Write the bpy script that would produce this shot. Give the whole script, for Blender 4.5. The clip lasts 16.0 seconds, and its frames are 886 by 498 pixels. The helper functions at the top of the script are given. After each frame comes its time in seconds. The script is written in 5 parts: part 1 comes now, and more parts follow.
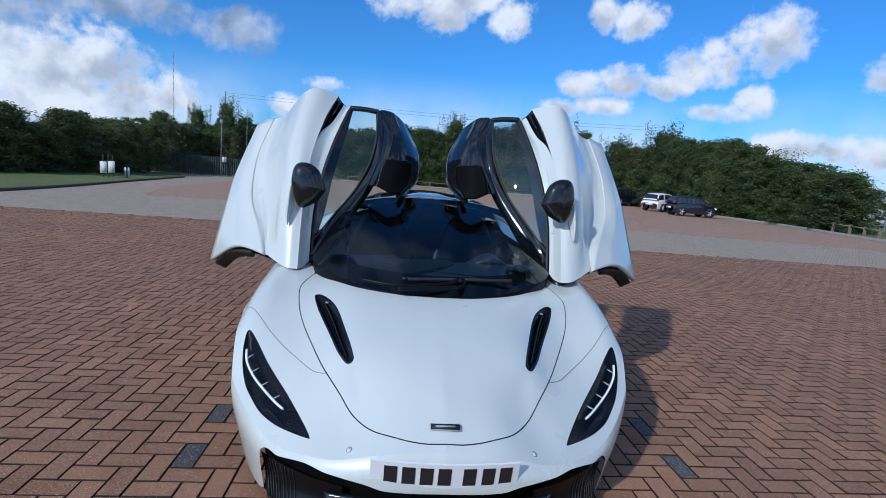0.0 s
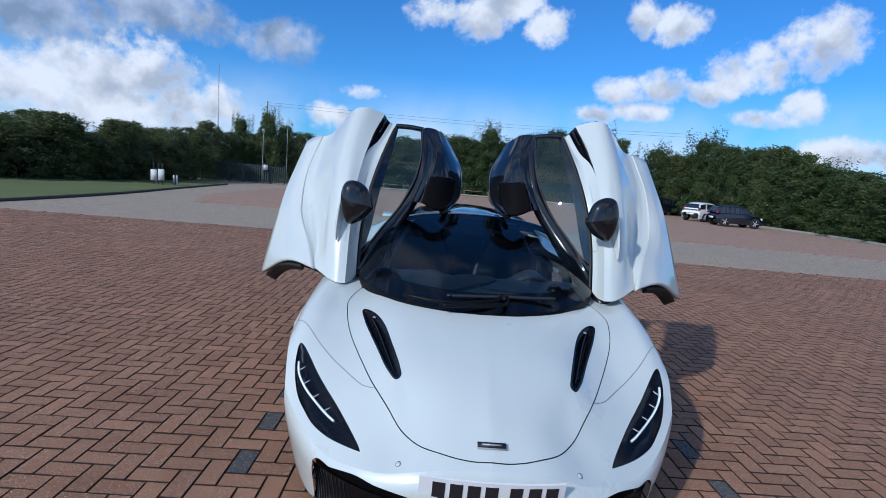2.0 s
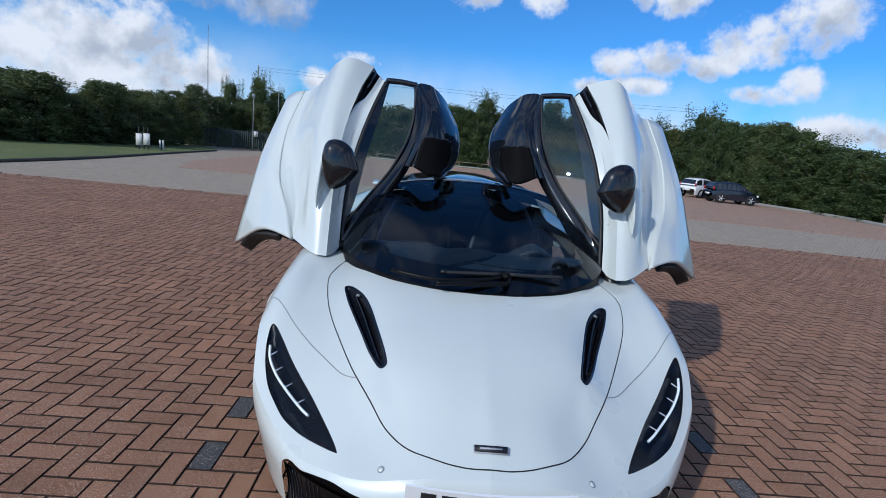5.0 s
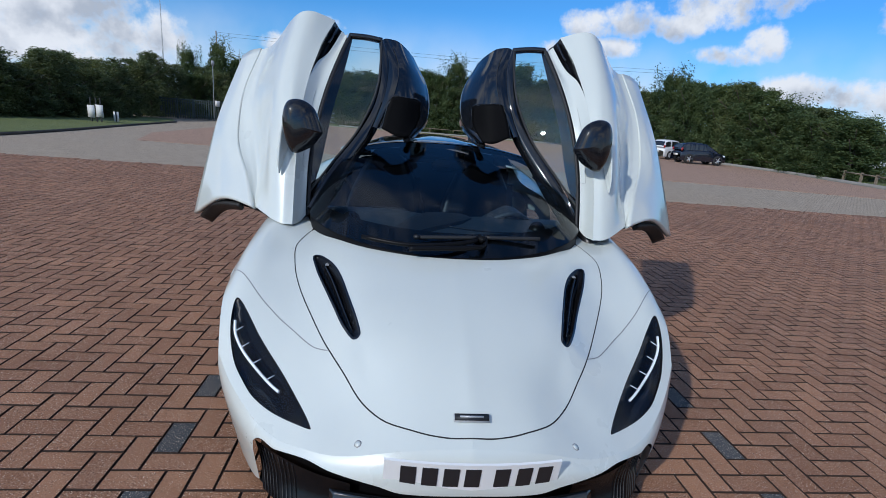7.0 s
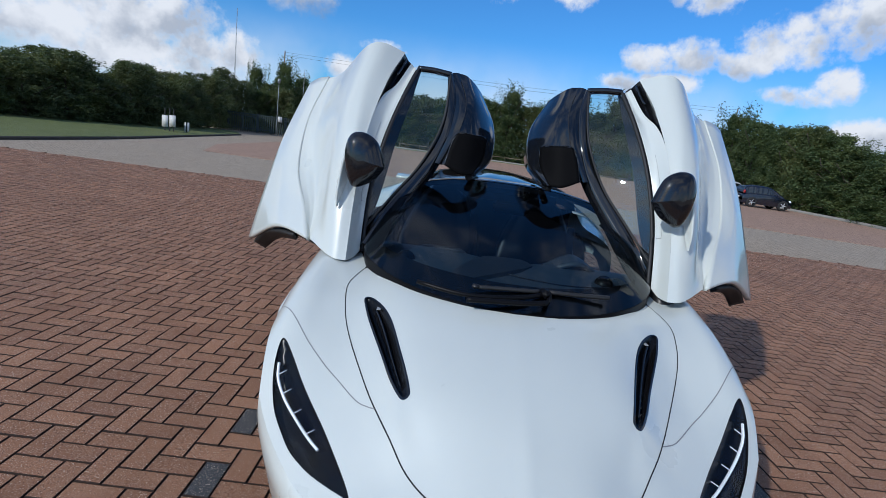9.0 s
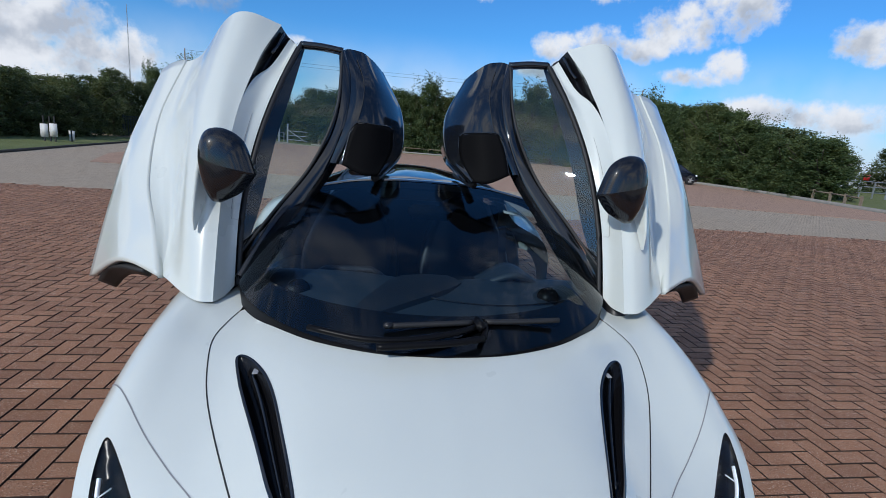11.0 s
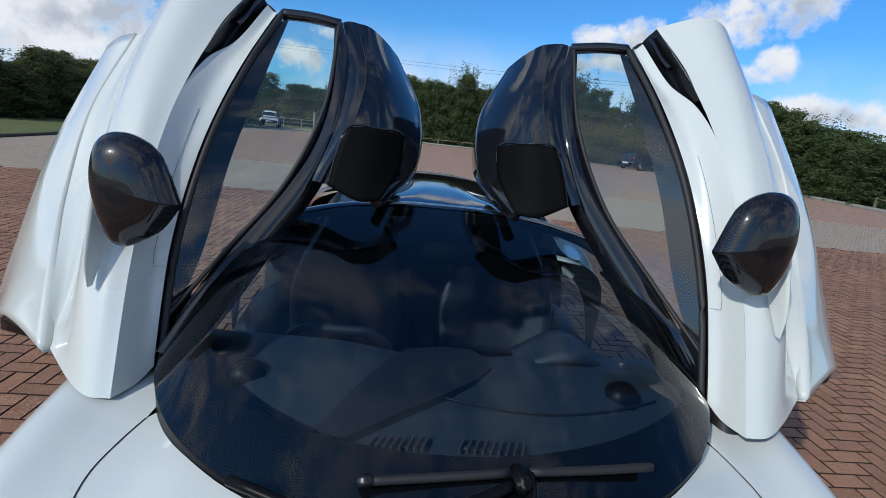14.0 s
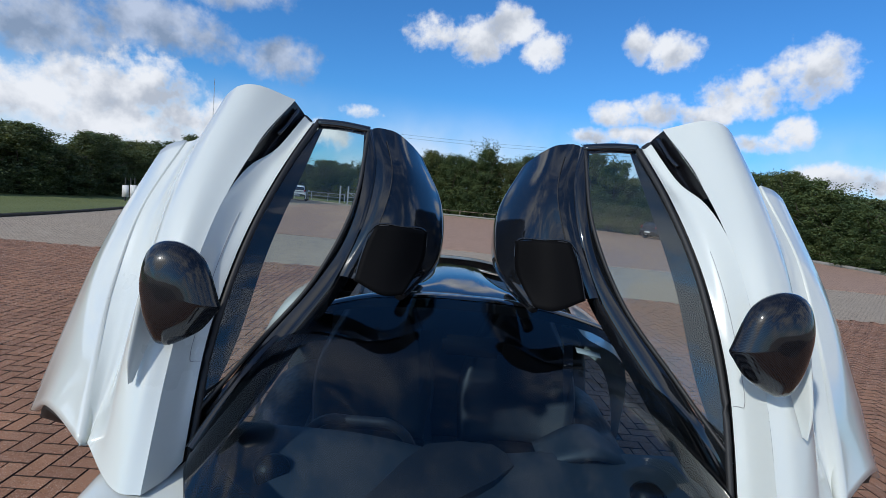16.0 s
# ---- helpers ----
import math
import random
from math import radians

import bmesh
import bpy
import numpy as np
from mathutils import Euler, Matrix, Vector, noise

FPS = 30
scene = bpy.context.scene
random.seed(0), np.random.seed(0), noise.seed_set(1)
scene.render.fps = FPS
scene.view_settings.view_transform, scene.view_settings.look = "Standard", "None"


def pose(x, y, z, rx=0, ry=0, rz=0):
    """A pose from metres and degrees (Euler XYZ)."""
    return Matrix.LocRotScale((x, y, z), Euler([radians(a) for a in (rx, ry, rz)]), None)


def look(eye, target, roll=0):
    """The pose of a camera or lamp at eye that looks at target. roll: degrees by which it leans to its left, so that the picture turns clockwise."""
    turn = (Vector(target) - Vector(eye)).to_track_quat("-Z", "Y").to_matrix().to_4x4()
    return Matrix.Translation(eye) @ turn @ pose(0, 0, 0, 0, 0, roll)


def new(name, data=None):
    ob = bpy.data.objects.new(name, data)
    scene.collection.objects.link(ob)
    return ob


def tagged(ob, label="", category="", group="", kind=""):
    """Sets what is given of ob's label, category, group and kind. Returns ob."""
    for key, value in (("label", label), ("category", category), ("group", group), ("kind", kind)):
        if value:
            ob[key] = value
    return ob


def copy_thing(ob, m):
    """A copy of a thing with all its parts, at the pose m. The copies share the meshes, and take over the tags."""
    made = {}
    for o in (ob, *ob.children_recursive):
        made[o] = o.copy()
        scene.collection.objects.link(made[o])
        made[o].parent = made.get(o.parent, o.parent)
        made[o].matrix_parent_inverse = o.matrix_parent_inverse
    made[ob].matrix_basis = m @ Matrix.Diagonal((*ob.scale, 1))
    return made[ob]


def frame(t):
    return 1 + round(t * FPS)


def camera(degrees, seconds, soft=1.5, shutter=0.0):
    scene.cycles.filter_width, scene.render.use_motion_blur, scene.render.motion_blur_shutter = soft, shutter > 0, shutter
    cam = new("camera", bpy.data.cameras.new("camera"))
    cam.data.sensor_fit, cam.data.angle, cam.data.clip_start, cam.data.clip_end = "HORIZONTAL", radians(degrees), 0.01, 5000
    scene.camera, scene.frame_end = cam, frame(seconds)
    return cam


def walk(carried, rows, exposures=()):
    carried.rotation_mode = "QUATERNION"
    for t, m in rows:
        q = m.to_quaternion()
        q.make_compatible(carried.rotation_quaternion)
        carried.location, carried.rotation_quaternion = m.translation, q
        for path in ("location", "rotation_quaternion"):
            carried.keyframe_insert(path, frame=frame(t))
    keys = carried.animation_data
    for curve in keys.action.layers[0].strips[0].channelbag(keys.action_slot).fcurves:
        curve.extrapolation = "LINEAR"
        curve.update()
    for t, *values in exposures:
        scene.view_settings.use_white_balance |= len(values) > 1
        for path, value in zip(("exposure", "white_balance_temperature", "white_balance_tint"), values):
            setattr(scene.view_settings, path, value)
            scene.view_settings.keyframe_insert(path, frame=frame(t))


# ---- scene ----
cam = camera(83.92, 16.0, soft=0.8)
PATH = [
    (0, (-0.225, -1.356, 1.340), (-0.030, 0.612, 1.040), 4.59),
    (0.5, (-0.253, -1.376, 1.363), (-0.103, 0.598, 1.078), 4.30),
    (1, (-0.266, -1.392, 1.365), (-0.167, 0.586, 1.084), 4.09),
    (1.5, (-0.279, -1.387, 1.375), (-0.210, 0.591, 1.088), 4.25),
    (2, (-0.291, -1.394, 1.396), (-0.232, 0.585, 1.113), 4.76),
    (2.5, (-0.305, -1.403, 1.405), (-0.257, 0.581, 1.154), 5.46),
    (3, (-0.308, -1.386, 1.387), (-0.257, 0.597, 1.130), 5.68),
    (3.5, (-0.293, -1.341, 1.368), (-0.228, 0.636, 1.074), 5.87),
    (6, (-0.276, -1.003, 1.319), (-0.127, 0.939, 0.867), 5.16),
    (6.5, (-0.266, -1.003, 1.304), (-0.074, 0.927, 0.816), 4.74),
    (7, (-0.273, -1.002, 1.304), (-0.064, 0.922, 0.798), 4.77),
    (7.5, (-0.282, -0.964, 1.318), (-0.103, 0.963, 0.815), 5.46),
    (8, (-0.295, -0.907, 1.333), (-0.229, 1.033, 0.854), 7.59),
    (8.5, (-0.330, -0.873, 1.346), (-0.327, 1.073, 0.885), 8.55),
    (9, (-0.343, -0.833, 1.363), (-0.315, 1.119, 0.930), 7.91),
    (9.5, (-0.324, -0.742, 1.356), (-0.180, 1.205, 0.920), 6.89),
    (12, (-0.144, -0.063, 1.377), (0.170, 1.866, 0.949), 4.66),
    (12.5, (-0.100, 0.062, 1.384), (0.153, 1.997, 0.945), 4.97),
    (13, (-0.125, 0.222, 1.384), (0.080, 2.158, 0.926), 5.54),
    (13.5, (-0.131, 0.299, 1.389), (0.085, 2.230, 0.916), 6.01),
    (14, (-0.145, 0.315, 1.422), (0.039, 2.250, 0.951), 6.32),
    (14.5, (-0.151, 0.304, 1.457), (-0.018, 2.253, 1.029), 6.08),
    (15, (-0.150, 0.283, 1.478), (-0.061, 2.255, 1.155), 5.53),
    (15.5, (-0.154, 0.271, 1.493), (-0.084, 2.254, 1.245), 5.55),
    (16, (-0.153, 0.267, 1.505), (-0.083, 2.255, 1.299), 5.64),
]
walk(cam, [(t, look(eye, target, roll)) for t, eye, target, roll in PATH],
     [(0.0, 0.0, 5650, 9), (3.7, 0.0, 5650, 9), (6.0, -0.02, 6000, 9), (9.7, -0.02, 6050, 9), (12.0, 0.02, 6250, 9), (16.0, 0.06, 6250, 9)])

# ---- world and sun ----
SUN_FROM = Vector((-0.62, -0.62, 0.0)).normalized() * math.cos(radians(33)) + Vector((0, 0, math.sin(radians(33))))


def nodes_of(tree):
    tree.nodes.clear()
    return tree.nodes, tree.links


class Net:
    """Short hand for making nodes in one tree."""

    def __init__(self, tree):
        self.n, self.l = nodes_of(tree)

    def set(self, socket, v):
        if isinstance(v, bpy.types.NodeSocket):
            self.l.new(v, socket)
        elif v is not None:
            socket.default_value = v

    def add(self, kind, ins=(), out=0):
        nd = self.n.new(kind)
        for k, v in (ins.items() if isinstance(ins, dict) else enumerate(ins)):
            self.set(nd.inputs[k], v)
        return nd.outputs[out]

    def math(self, op, a, b=None, c=None, clamp=False):
        nd = self.n.new("ShaderNodeMath")
        nd.operation, nd.use_clamp = op, clamp
        for i, v in enumerate((a, b, c)):
            self.set(nd.inputs[i], v)
        return nd.outputs[0]

    def mix(self, f, a, b, blend="MIX"):
        nd = self.n.new("ShaderNodeMix")
        nd.data_type, nd.blend_type = "RGBA", blend
        self.set(nd.inputs[0], f), self.set(nd.inputs[6], a), self.set(nd.inputs[7], b)
        return nd.outputs[2]

    def range(self, v, a, b, c=0.0, d=1.0, smooth=False):
        nd = self.n.new("ShaderNodeMapRange")
        nd.clamp = True
        if smooth:
            nd.interpolation_type = "SMOOTHSTEP"
        for i, x in enumerate((v, a, b, c, d)):
            self.set(nd.inputs[i], x)
        return nd.outputs[0]

    def noise(self, vec, scale, detail=4.0, rough=0.55, out=0):
        return self.add("ShaderNodeTexNoise", {"Vector": vec, "Scale": scale, "Detail": detail, "Roughness": rough}, out)


def make_world():
    w = bpy.data.worlds.new("sky")
    scene.world = w
    w.use_nodes = True
    t = Net(w.node_tree)
    sk = t.n.new("ShaderNodeTexSky")
    sk.sky_type, sk.sun_disc, sk.sun_elevation = "NISHITA", False, radians(33)
    sk.sun_rotation = math.atan2(SUN_FROM.x, SUN_FROM.y)
    sk.air_density, sk.dust_density, sk.ozone_density = 1.0, 0.6, 2.5
    blue = t.mix(1.0, sk.outputs[0], (0.40, 0.90, 1.38, 1), "MULTIPLY")
    d = t.add("ShaderNodeTexCoord", out=0)
    sep = t.n.new("ShaderNodeSeparateXYZ")
    t.l.new(d, sep.inputs[0])
    az = t.math("MULTIPLY", t.math("ARCTAN2", sep.outputs[0], sep.outputs[1]), 180 / math.pi)
    el = t.math("MULTIPLY", t.math("ARCSINE", sep.outputs[2]), 180 / math.pi)
    wob = t.math("ADD", t.math("MULTIPLY", t.math("SUBTRACT", t.noise(d, 14.0, 3.0, 0.5), 0.5), 2.2),
                 t.math("MULTIPLY", t.math("SUBTRACT", t.noise(d, 42.0, 8.0, 0.60), 0.5), 2.3))
    # white cumulus: bearing, height, half width, half height
    blobs = [(-38, 5.2, 6, 2.6), (-33.5, 6.4, 5, 3.0), (-29.5, 8.0, 4.5, 3.2), (-25.5, 5.6, 4.5, 2.6), (-31, 4.0, 9, 1.8),
             (-46, 6, 7, 3), (-12, 5.6, 2.6, 1.5), (-8.3, 8.6, 2.2, 0.8), (-1.2, 17.6, 3.6, 2.0), (3.2, 17.4, 3.8, 2.4),
             (7, 19, 3, 2), (11.1, 16.6, 2.4, 1.8), (20.8, 17.6, 1.6, 1.9), (24.4, 16.8, 2.6, 1.9), (19.8, 10.6, 2.8, 1.4),
             (23.2, 11.2, 2.5, 1.7), (21.5, 8.6, 3.0, 1.0), (31.5, 12.4, 3.8, 2.4), (36.4, 14.6, 3.6, 2.6), (28.8, 10.6, 2.4, 1.2),
             (33, 8.1, 3.0, 1.0), (35.8, 9.2, 2.2, 1.4), (39.2, 5.0, 3.4, 1.4), (45, 4.5, 4.0, 1.6), (47, 11, 3.2, 1.8), (17, 8.2, 2.5, 0.9),
             (55, 14, 5, 3), (66, 9, 6, 3), (-62, 9, 8, 4), (-80, 14, 9, 5), (85, 16, 8, 5), (-2, 30, 8, 4), (26, 34, 9, 4), (-30, 36, 9, 5)]
    dens, low = None, None
    for a, e, ra, re in blobs:
        u = t.math("DIVIDE", t.math("SUBTRACT", az, float(a)), ra * 1.18)
        v = t.math("DIVIDE", t.math("SUBTRACT", el, float(e)), re * 1.18)
        q = t.math("SUBTRACT", 1.0, t.math("ADD", t.math("MULTIPLY", u, u), t.math("MULTIPLY", v, v)))
        q = t.math("MAXIMUM", q, -1.0)
        b = t.math("SUBTRACT", q, t.math("MAXIMUM", v, -1.0))
        dens = q if dens is None else t.math("MAXIMUM", dens, q)
        low = b if low is None else t.math("MAXIMUM", low, b)
    # the undersides of the clouds are grey
    under = t.math("SUBTRACT", low, dens)
    dens = t.math("ADD", dens, t.math("MULTIPLY", wob, 0.85))
    cover = t.range(dens, -0.05, 0.95, smooth=True)
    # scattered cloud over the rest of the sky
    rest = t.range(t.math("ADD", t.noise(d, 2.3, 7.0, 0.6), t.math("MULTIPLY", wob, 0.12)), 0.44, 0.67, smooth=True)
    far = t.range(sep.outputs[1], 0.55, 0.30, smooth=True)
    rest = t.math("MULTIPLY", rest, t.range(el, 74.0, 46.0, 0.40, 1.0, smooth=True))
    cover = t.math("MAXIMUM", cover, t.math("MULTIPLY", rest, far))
    shade = t.noise(d, 17.0, 5.0, 0.55)
    # billows: bright where the cloud swells towards the sun, grey below
    shifted = t.n.new("ShaderNodeVectorMath")
    shifted.operation = "ADD"
    t.l.new(d, shifted.inputs[0])
    shifted.inputs[1].default_value = (-0.020, -0.008, 0.034)
    relief = t.math("SUBTRACT", t.noise(shifted.outputs[0], 11.0, 5.0, 0.5), t.noise(d, 11.0, 5.0, 0.5))
    fine = t.math("SUBTRACT", t.noise(shifted.outputs[0], 30.0, 5.0, 0.55), t.noise(d, 30.0, 5.0, 0.55))
    relief = t.math("ADD", relief, t.math("MULTIPLY", fine, 0.28))
    relief = t.math("ADD", relief, t.math("MULTIPLY", under, 0.16))
    dark = t.math("MULTIPLY", t.range(relief, -0.12, 0.25, smooth=True), t.range(dens, 0.10, 0.80))
    body = t.mix(dark, (1.02, 1.02, 1.03, 1), (0.56, 0.60, 0.67, 1))
    # grey cloud high on the side away from the sun
    dg = None
    for a, e, ra, re in [(-38, 11.5, 10, 3.4), (-28, 13.5, 7, 3.0), (-17.5, 12.6, 4.5, 2.6), (-45, 17, 12, 4), (-25, 19, 9, 3)]:
        u = t.math("DIVIDE", t.math("SUBTRACT", az, float(a)), ra)
        v = t.math("DIVIDE", t.math("SUBTRACT", el, float(e)), re)
        q = t.math("MAXIMUM", t.math("SUBTRACT", 1.0, t.math("ADD", t.math("MULTIPLY", u, u), t.math("MULTIPLY", v, v))), -1.0)
        dg = q if dg is None else t.math("MAXIMUM", dg, q)
    dg = t.range(t.math("ADD", dg, t.math("MULTIPLY", wob, 0.7)), -0.1, 1.0, smooth=True)
    # thin haze low down towards the horizon
    haze = t.math("MULTIPLY", t.range(el, 11.5, 2.0, smooth=True), 0.95)
    haze = t.math("MULTIPLY", haze, t.range(t.noise(d, 5.0, 4.0), 0.3, 0.65))
    col = t.mix(haze, blue, (7.0, 7.6, 8.8, 1))
    col = t.mix(t.math("MULTIPLY", dg, 0.85), col, t.mix(t.range(shade, 0.35, 0.65), (2.6, 3.1, 4.0, 1), (5.6, 6.1, 7.2, 1)))
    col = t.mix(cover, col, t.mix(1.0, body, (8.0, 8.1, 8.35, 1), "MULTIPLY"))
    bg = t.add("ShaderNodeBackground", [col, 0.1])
    t.l.new(bg, t.n.new("ShaderNodeOutputWorld").inputs[0])


make_world()
sun = new("sun", bpy.data.lights.new("sun", "SUN"))
sun.data.energy, sun.data.angle, sun.data.color = 2.9, radians(1.4), (1.0, 0.95, 0.87)
sun.matrix_world = look(SUN_FROM * 50, (0, 0, 0))

# ---- materials ----


def material(name, base, rough=0.5, metal=0.0, coat=0.0, spec=0.5, emit=None):
    m = bpy.data.materials.new(name)
    m.use_nodes = True
    t = Net(m.node_tree)
    b = t.n.new("ShaderNodeBsdfPrincipled")
    t.l.new(b.outputs[0], t.n.new("ShaderNodeOutputMaterial").inputs[0])
    b.inputs["Base Color"].default_value = (*base, 1)
    b.inputs["Roughness"].default_value, b.inputs["Metallic"].default_value = rough, metal
    b.inputs["Coat Weight"].default_value, b.inputs["Coat Roughness"].default_value = coat, 0.03
    b.inputs["Specular IOR Level"].default_value = spec
    if emit:
        b.inputs["Emission Color"].default_value, b.inputs["Emission Strength"].default_value = (*base, 1), emit
    return m, t, b


def bump(t, b, height, strength, dist):
    nd = t.n.new("ShaderNodeBump")
    nd.inputs["Strength"].default_value, nd.inputs["Distance"].default_value = strength, dist
    t.set(nd.inputs["Height"], height)
    t.l.new(nd.outputs[0], b.inputs["Normal"])


def obj_coord(t):
    return t.add("ShaderNodeTexCoord", out=3)


# pearl white car paint: fine flake and a film of dust
M_WHITE, t, b = material("pearl_white_paint", (0.80, 0.80, 0.80), 0.32, 0.0, 1.0, 0.5)
co = obj_coord(t)
flake = t.noise(co, 900.0, 2.0)
dust = t.noise(co, 3.0, 5.0)
t.set(b.inputs["Base Color"], t.mix(t.range(flake, 0.3, 0.7), (0.605, 0.635, 0.600, 1), (0.540, 0.57, 0.540, 1)))
t.set(b.inputs["Roughness"], t.range(dust, 0.3, 0.75, 0.26, 0.42))
t.set(b.inputs["Coat Roughness"], t.range(dust, 0.35, 0.8, 0.05, 0.14))

M_BLACK, t, b = material("gloss_black_paint", (0.006, 0.007, 0.009), 0.12, 0.0, 0.0, 0.8)
t.set(b.inputs["Roughness"], t.range(t.noise(obj_coord(t), 6.0, 5.0), 0.3, 0.8, 0.04, 0.12))
M_FRIT, _, _ = material("satin_black", (0.005, 0.005, 0.006), 0.38, 0.0, 0.0, 0.12)
M_RUBBER, t, b = material("black_rubber", (0.014, 0.014, 0.015), 0.6)
bump(t, b, t.noise(obj_coord(t), 220.0, 3.0), 0.2, 0.002)
M_DARK, t, b = material("dark_plastic", (0.010, 0.010, 0.012), 0.42)
t.set(b.inputs["Roughness"], t.range(t.noise(obj_coord(t), 40.0, 4.0), 0.3, 0.7, 0.32, 0.55))
M_TRIM, t, b = material("dark_cabin_trim", (0.026, 0.036, 0.049), 0.6)
t.set(b.inputs["Roughness"], t.range(t.noise(obj_coord(t), 12.0, 4.0), 0.3, 0.7, 0.55, 0.72))
M_SEAT, t, b = material("dark_seat_leather", (0.022, 0.024, 0.030), 0.5)
bump(t, b, t.noise(obj_coord(t), 160.0, 4.0), 0.3, 0.002)
M_BELT, _, _ = material("grey_belt_webbing", (0.045, 0.052, 0.066), 0.7)
M_YELLOW, _, _ = material("yellow_label", (0.55, 0.38, 0.03), 0.5)
M_POCKET, _, _ = material("deep_matt_black", (0.0035, 0.0035, 0.004), 0.65, 0.0, 0.0, 0.05)
M_SOCKET, _, _ = material("smoked_black_plastic", (0.005, 0.005, 0.006), 0.25, 0.0, 0.0, 0.22)
M_DOORTRIM, t, b = material("slate_door_trim", (0.012, 0.017, 0.026), 0.6, 0.0, 0.0, 0.2)
t.set(b.inputs["Roughness"], t.range(t.noise(obj_coord(t), 30.0, 4.0), 0.3, 0.7, 0.5, 0.7))
M_CHROME, _, _ = material("brushed_metal", (0.6, 0.61, 0.63), 0.25, 1.0)
M_SILVER, _, _ = material("silver_plastic", (0.45, 0.46, 0.48), 0.35, 0.3)
M_BOWL, _, _ = material("smoked_lamp_plastic", (0.012, 0.013, 0.017), 0.22, 0.0, 0.3)
M_SEAM, _, _ = material("panel_gap", (0.015, 0.015, 0.016), 0.8)
M_FINESEAM, _, _ = material("fine_panel_gap", (0.22, 0.22, 0.23), 0.7)
M_RED, _, _ = material("red_paint", (0.55, 0.02, 0.02), 0.4)
M_LAMP, _, _ = material("daylight_lamp", (0.92, 0.95, 1.0), 0.3, 0.0, 0.5, 0.5)
M_LAMPGLOW, _, _ = material("daylight_strip", (0.85, 0.9, 0.95), 0.35, emit=0.08)
M_PLATE, t, b = material("white_plate", (0.78, 0.78, 0.77), 0.35, 0.0, 0.4)
M_INK, _, _ = material("black_ink", (0.015, 0.015, 0.018), 0.5)

# woven carbon, lacquered
M_CARBON, t, b = material("carbon_weave", (0.02, 0.02, 0.022), 0.28, 0.0, 1.0, 0.10)
co = obj_coord(t)
wn = t.n.new("ShaderNodeTexWave")
wn.bands_direction = "DIAGONAL"
t.l.new(co, wn.inputs["Vector"])
wn.inputs["Scale"].default_value, wn.inputs["Distortion"].default_value = 130.0, 0.2
wv = wn.outputs[1]
wv2 = t.add("ShaderNodeTexChecker", {"Vector": co, "Scale": 420.0}, out=1)
t.set(b.inputs["Base Color"], t.mix(t.math("MULTIPLY", wv, wv2), (0.003, 0.003, 0.004, 1), (0.014, 0.014, 0.017, 1)))
t.set(b.inputs["Roughness"], t.range(wv2, 0.0, 1.0, 0.22, 0.42))


def glass(name, tint, gloss=0.0, gain=1.0):
    m = bpy.data.materials.new(name)
    m.use_nodes = True
    t = Net(m.node_tree)
    tr = t.add("ShaderNodeBsdfTransparent", [(*tint, 1)])
    gl = t.add("ShaderNodeBsdfAnisotropic", {"Color": (1, 1, 1, 1), "Roughness": 0.01})
    fr = t.add("ShaderNodeFresnel", {"IOR": 1.52})
    mx = t.n.new("ShaderNodeMixShader")
    t.l.new(t.math("ADD", t.math("MULTIPLY", fr, gain, clamp=True), gloss, clamp=True), mx.inputs[0])
    t.l.new(tr, mx.inputs[1]), t.l.new(gl, mx.inputs[2])
    t.l.new(mx.outputs[0], t.n.new("ShaderNodeOutputMaterial").inputs[0])
    return m


M_SCREEN = glass("tinted_windscreen", (0.40, 0.57, 0.68), 0.0, 1.0)
M_WINDOW = glass("green_tinted_glass", (0.74, 0.84, 0.82), 0.01, 1.3)
M_LENS = glass("clear_lens", (0.80, 0.81, 0.83), 0.0, 0.55)
M_CARGLASS, _, _ = material("dark_car_glass", (0.02, 0.025, 0.03), 0.05, 0.0, 0.0, 0.8)


def block_material(name, dark, light):
    m, t, b = material(name, light, 0.85, spec=0.3)
    co = t.add("ShaderNodeNewGeometry", out=0)
    rnd = t.add("ShaderNodeNewGeometry", out=8)
    rnd2 = t.add("ShaderNodeObjectInfo", out=5)
    r = t.math("FRACT", t.math("ADD", rnd, rnd2))
    col = t.mix(r, (*dark, 1), (*light, 1))
    stain = t.noise(co, 0.7, 5.0)
    col = t.mix(t.range(stain, 0.35, 0.75, 0.0, 0.5), col, (dark[0] * 0.7, dark[1] * 0.75, dark[2] * 0.85, 1))
    grit = t.noise(co, 190.0, 3.0, 0.7)
    col = t.mix(t.range(grit, 0.58, 0.64), col, (0.70, 0.57, 0.45, 1))
    col = t.mix(t.range(grit, 0.45, 0.36), col, (0.05, 0.029, 0.020, 1))
    # blotches of damp and tyre dirt a few blocks wide
    col = t.mix(t.range(t.noise(co, 3.2, 4.0, 0.6), 0.48, 0.72, 0.0, 0.45), col, (dark[0] * 0.62, dark[1] * 0.62, dark[2] * 0.6, 1))
    t.set(b.inputs["Base Color"], col)
    t.set(b.inputs["Roughness"], t.range(grit, 0.3, 0.7, 0.7, 0.95))
    bump(t, b, grit, 0.5, 0.003)
    return m


M_BRICK = block_material("red_paving_block", (0.262, 0.120, 0.062), (0.395, 0.190, 0.100))
M_GREYBRICK = block_material("grey_paving_block", (0.05, 0.055, 0.058), (0.075, 0.08, 0.082))


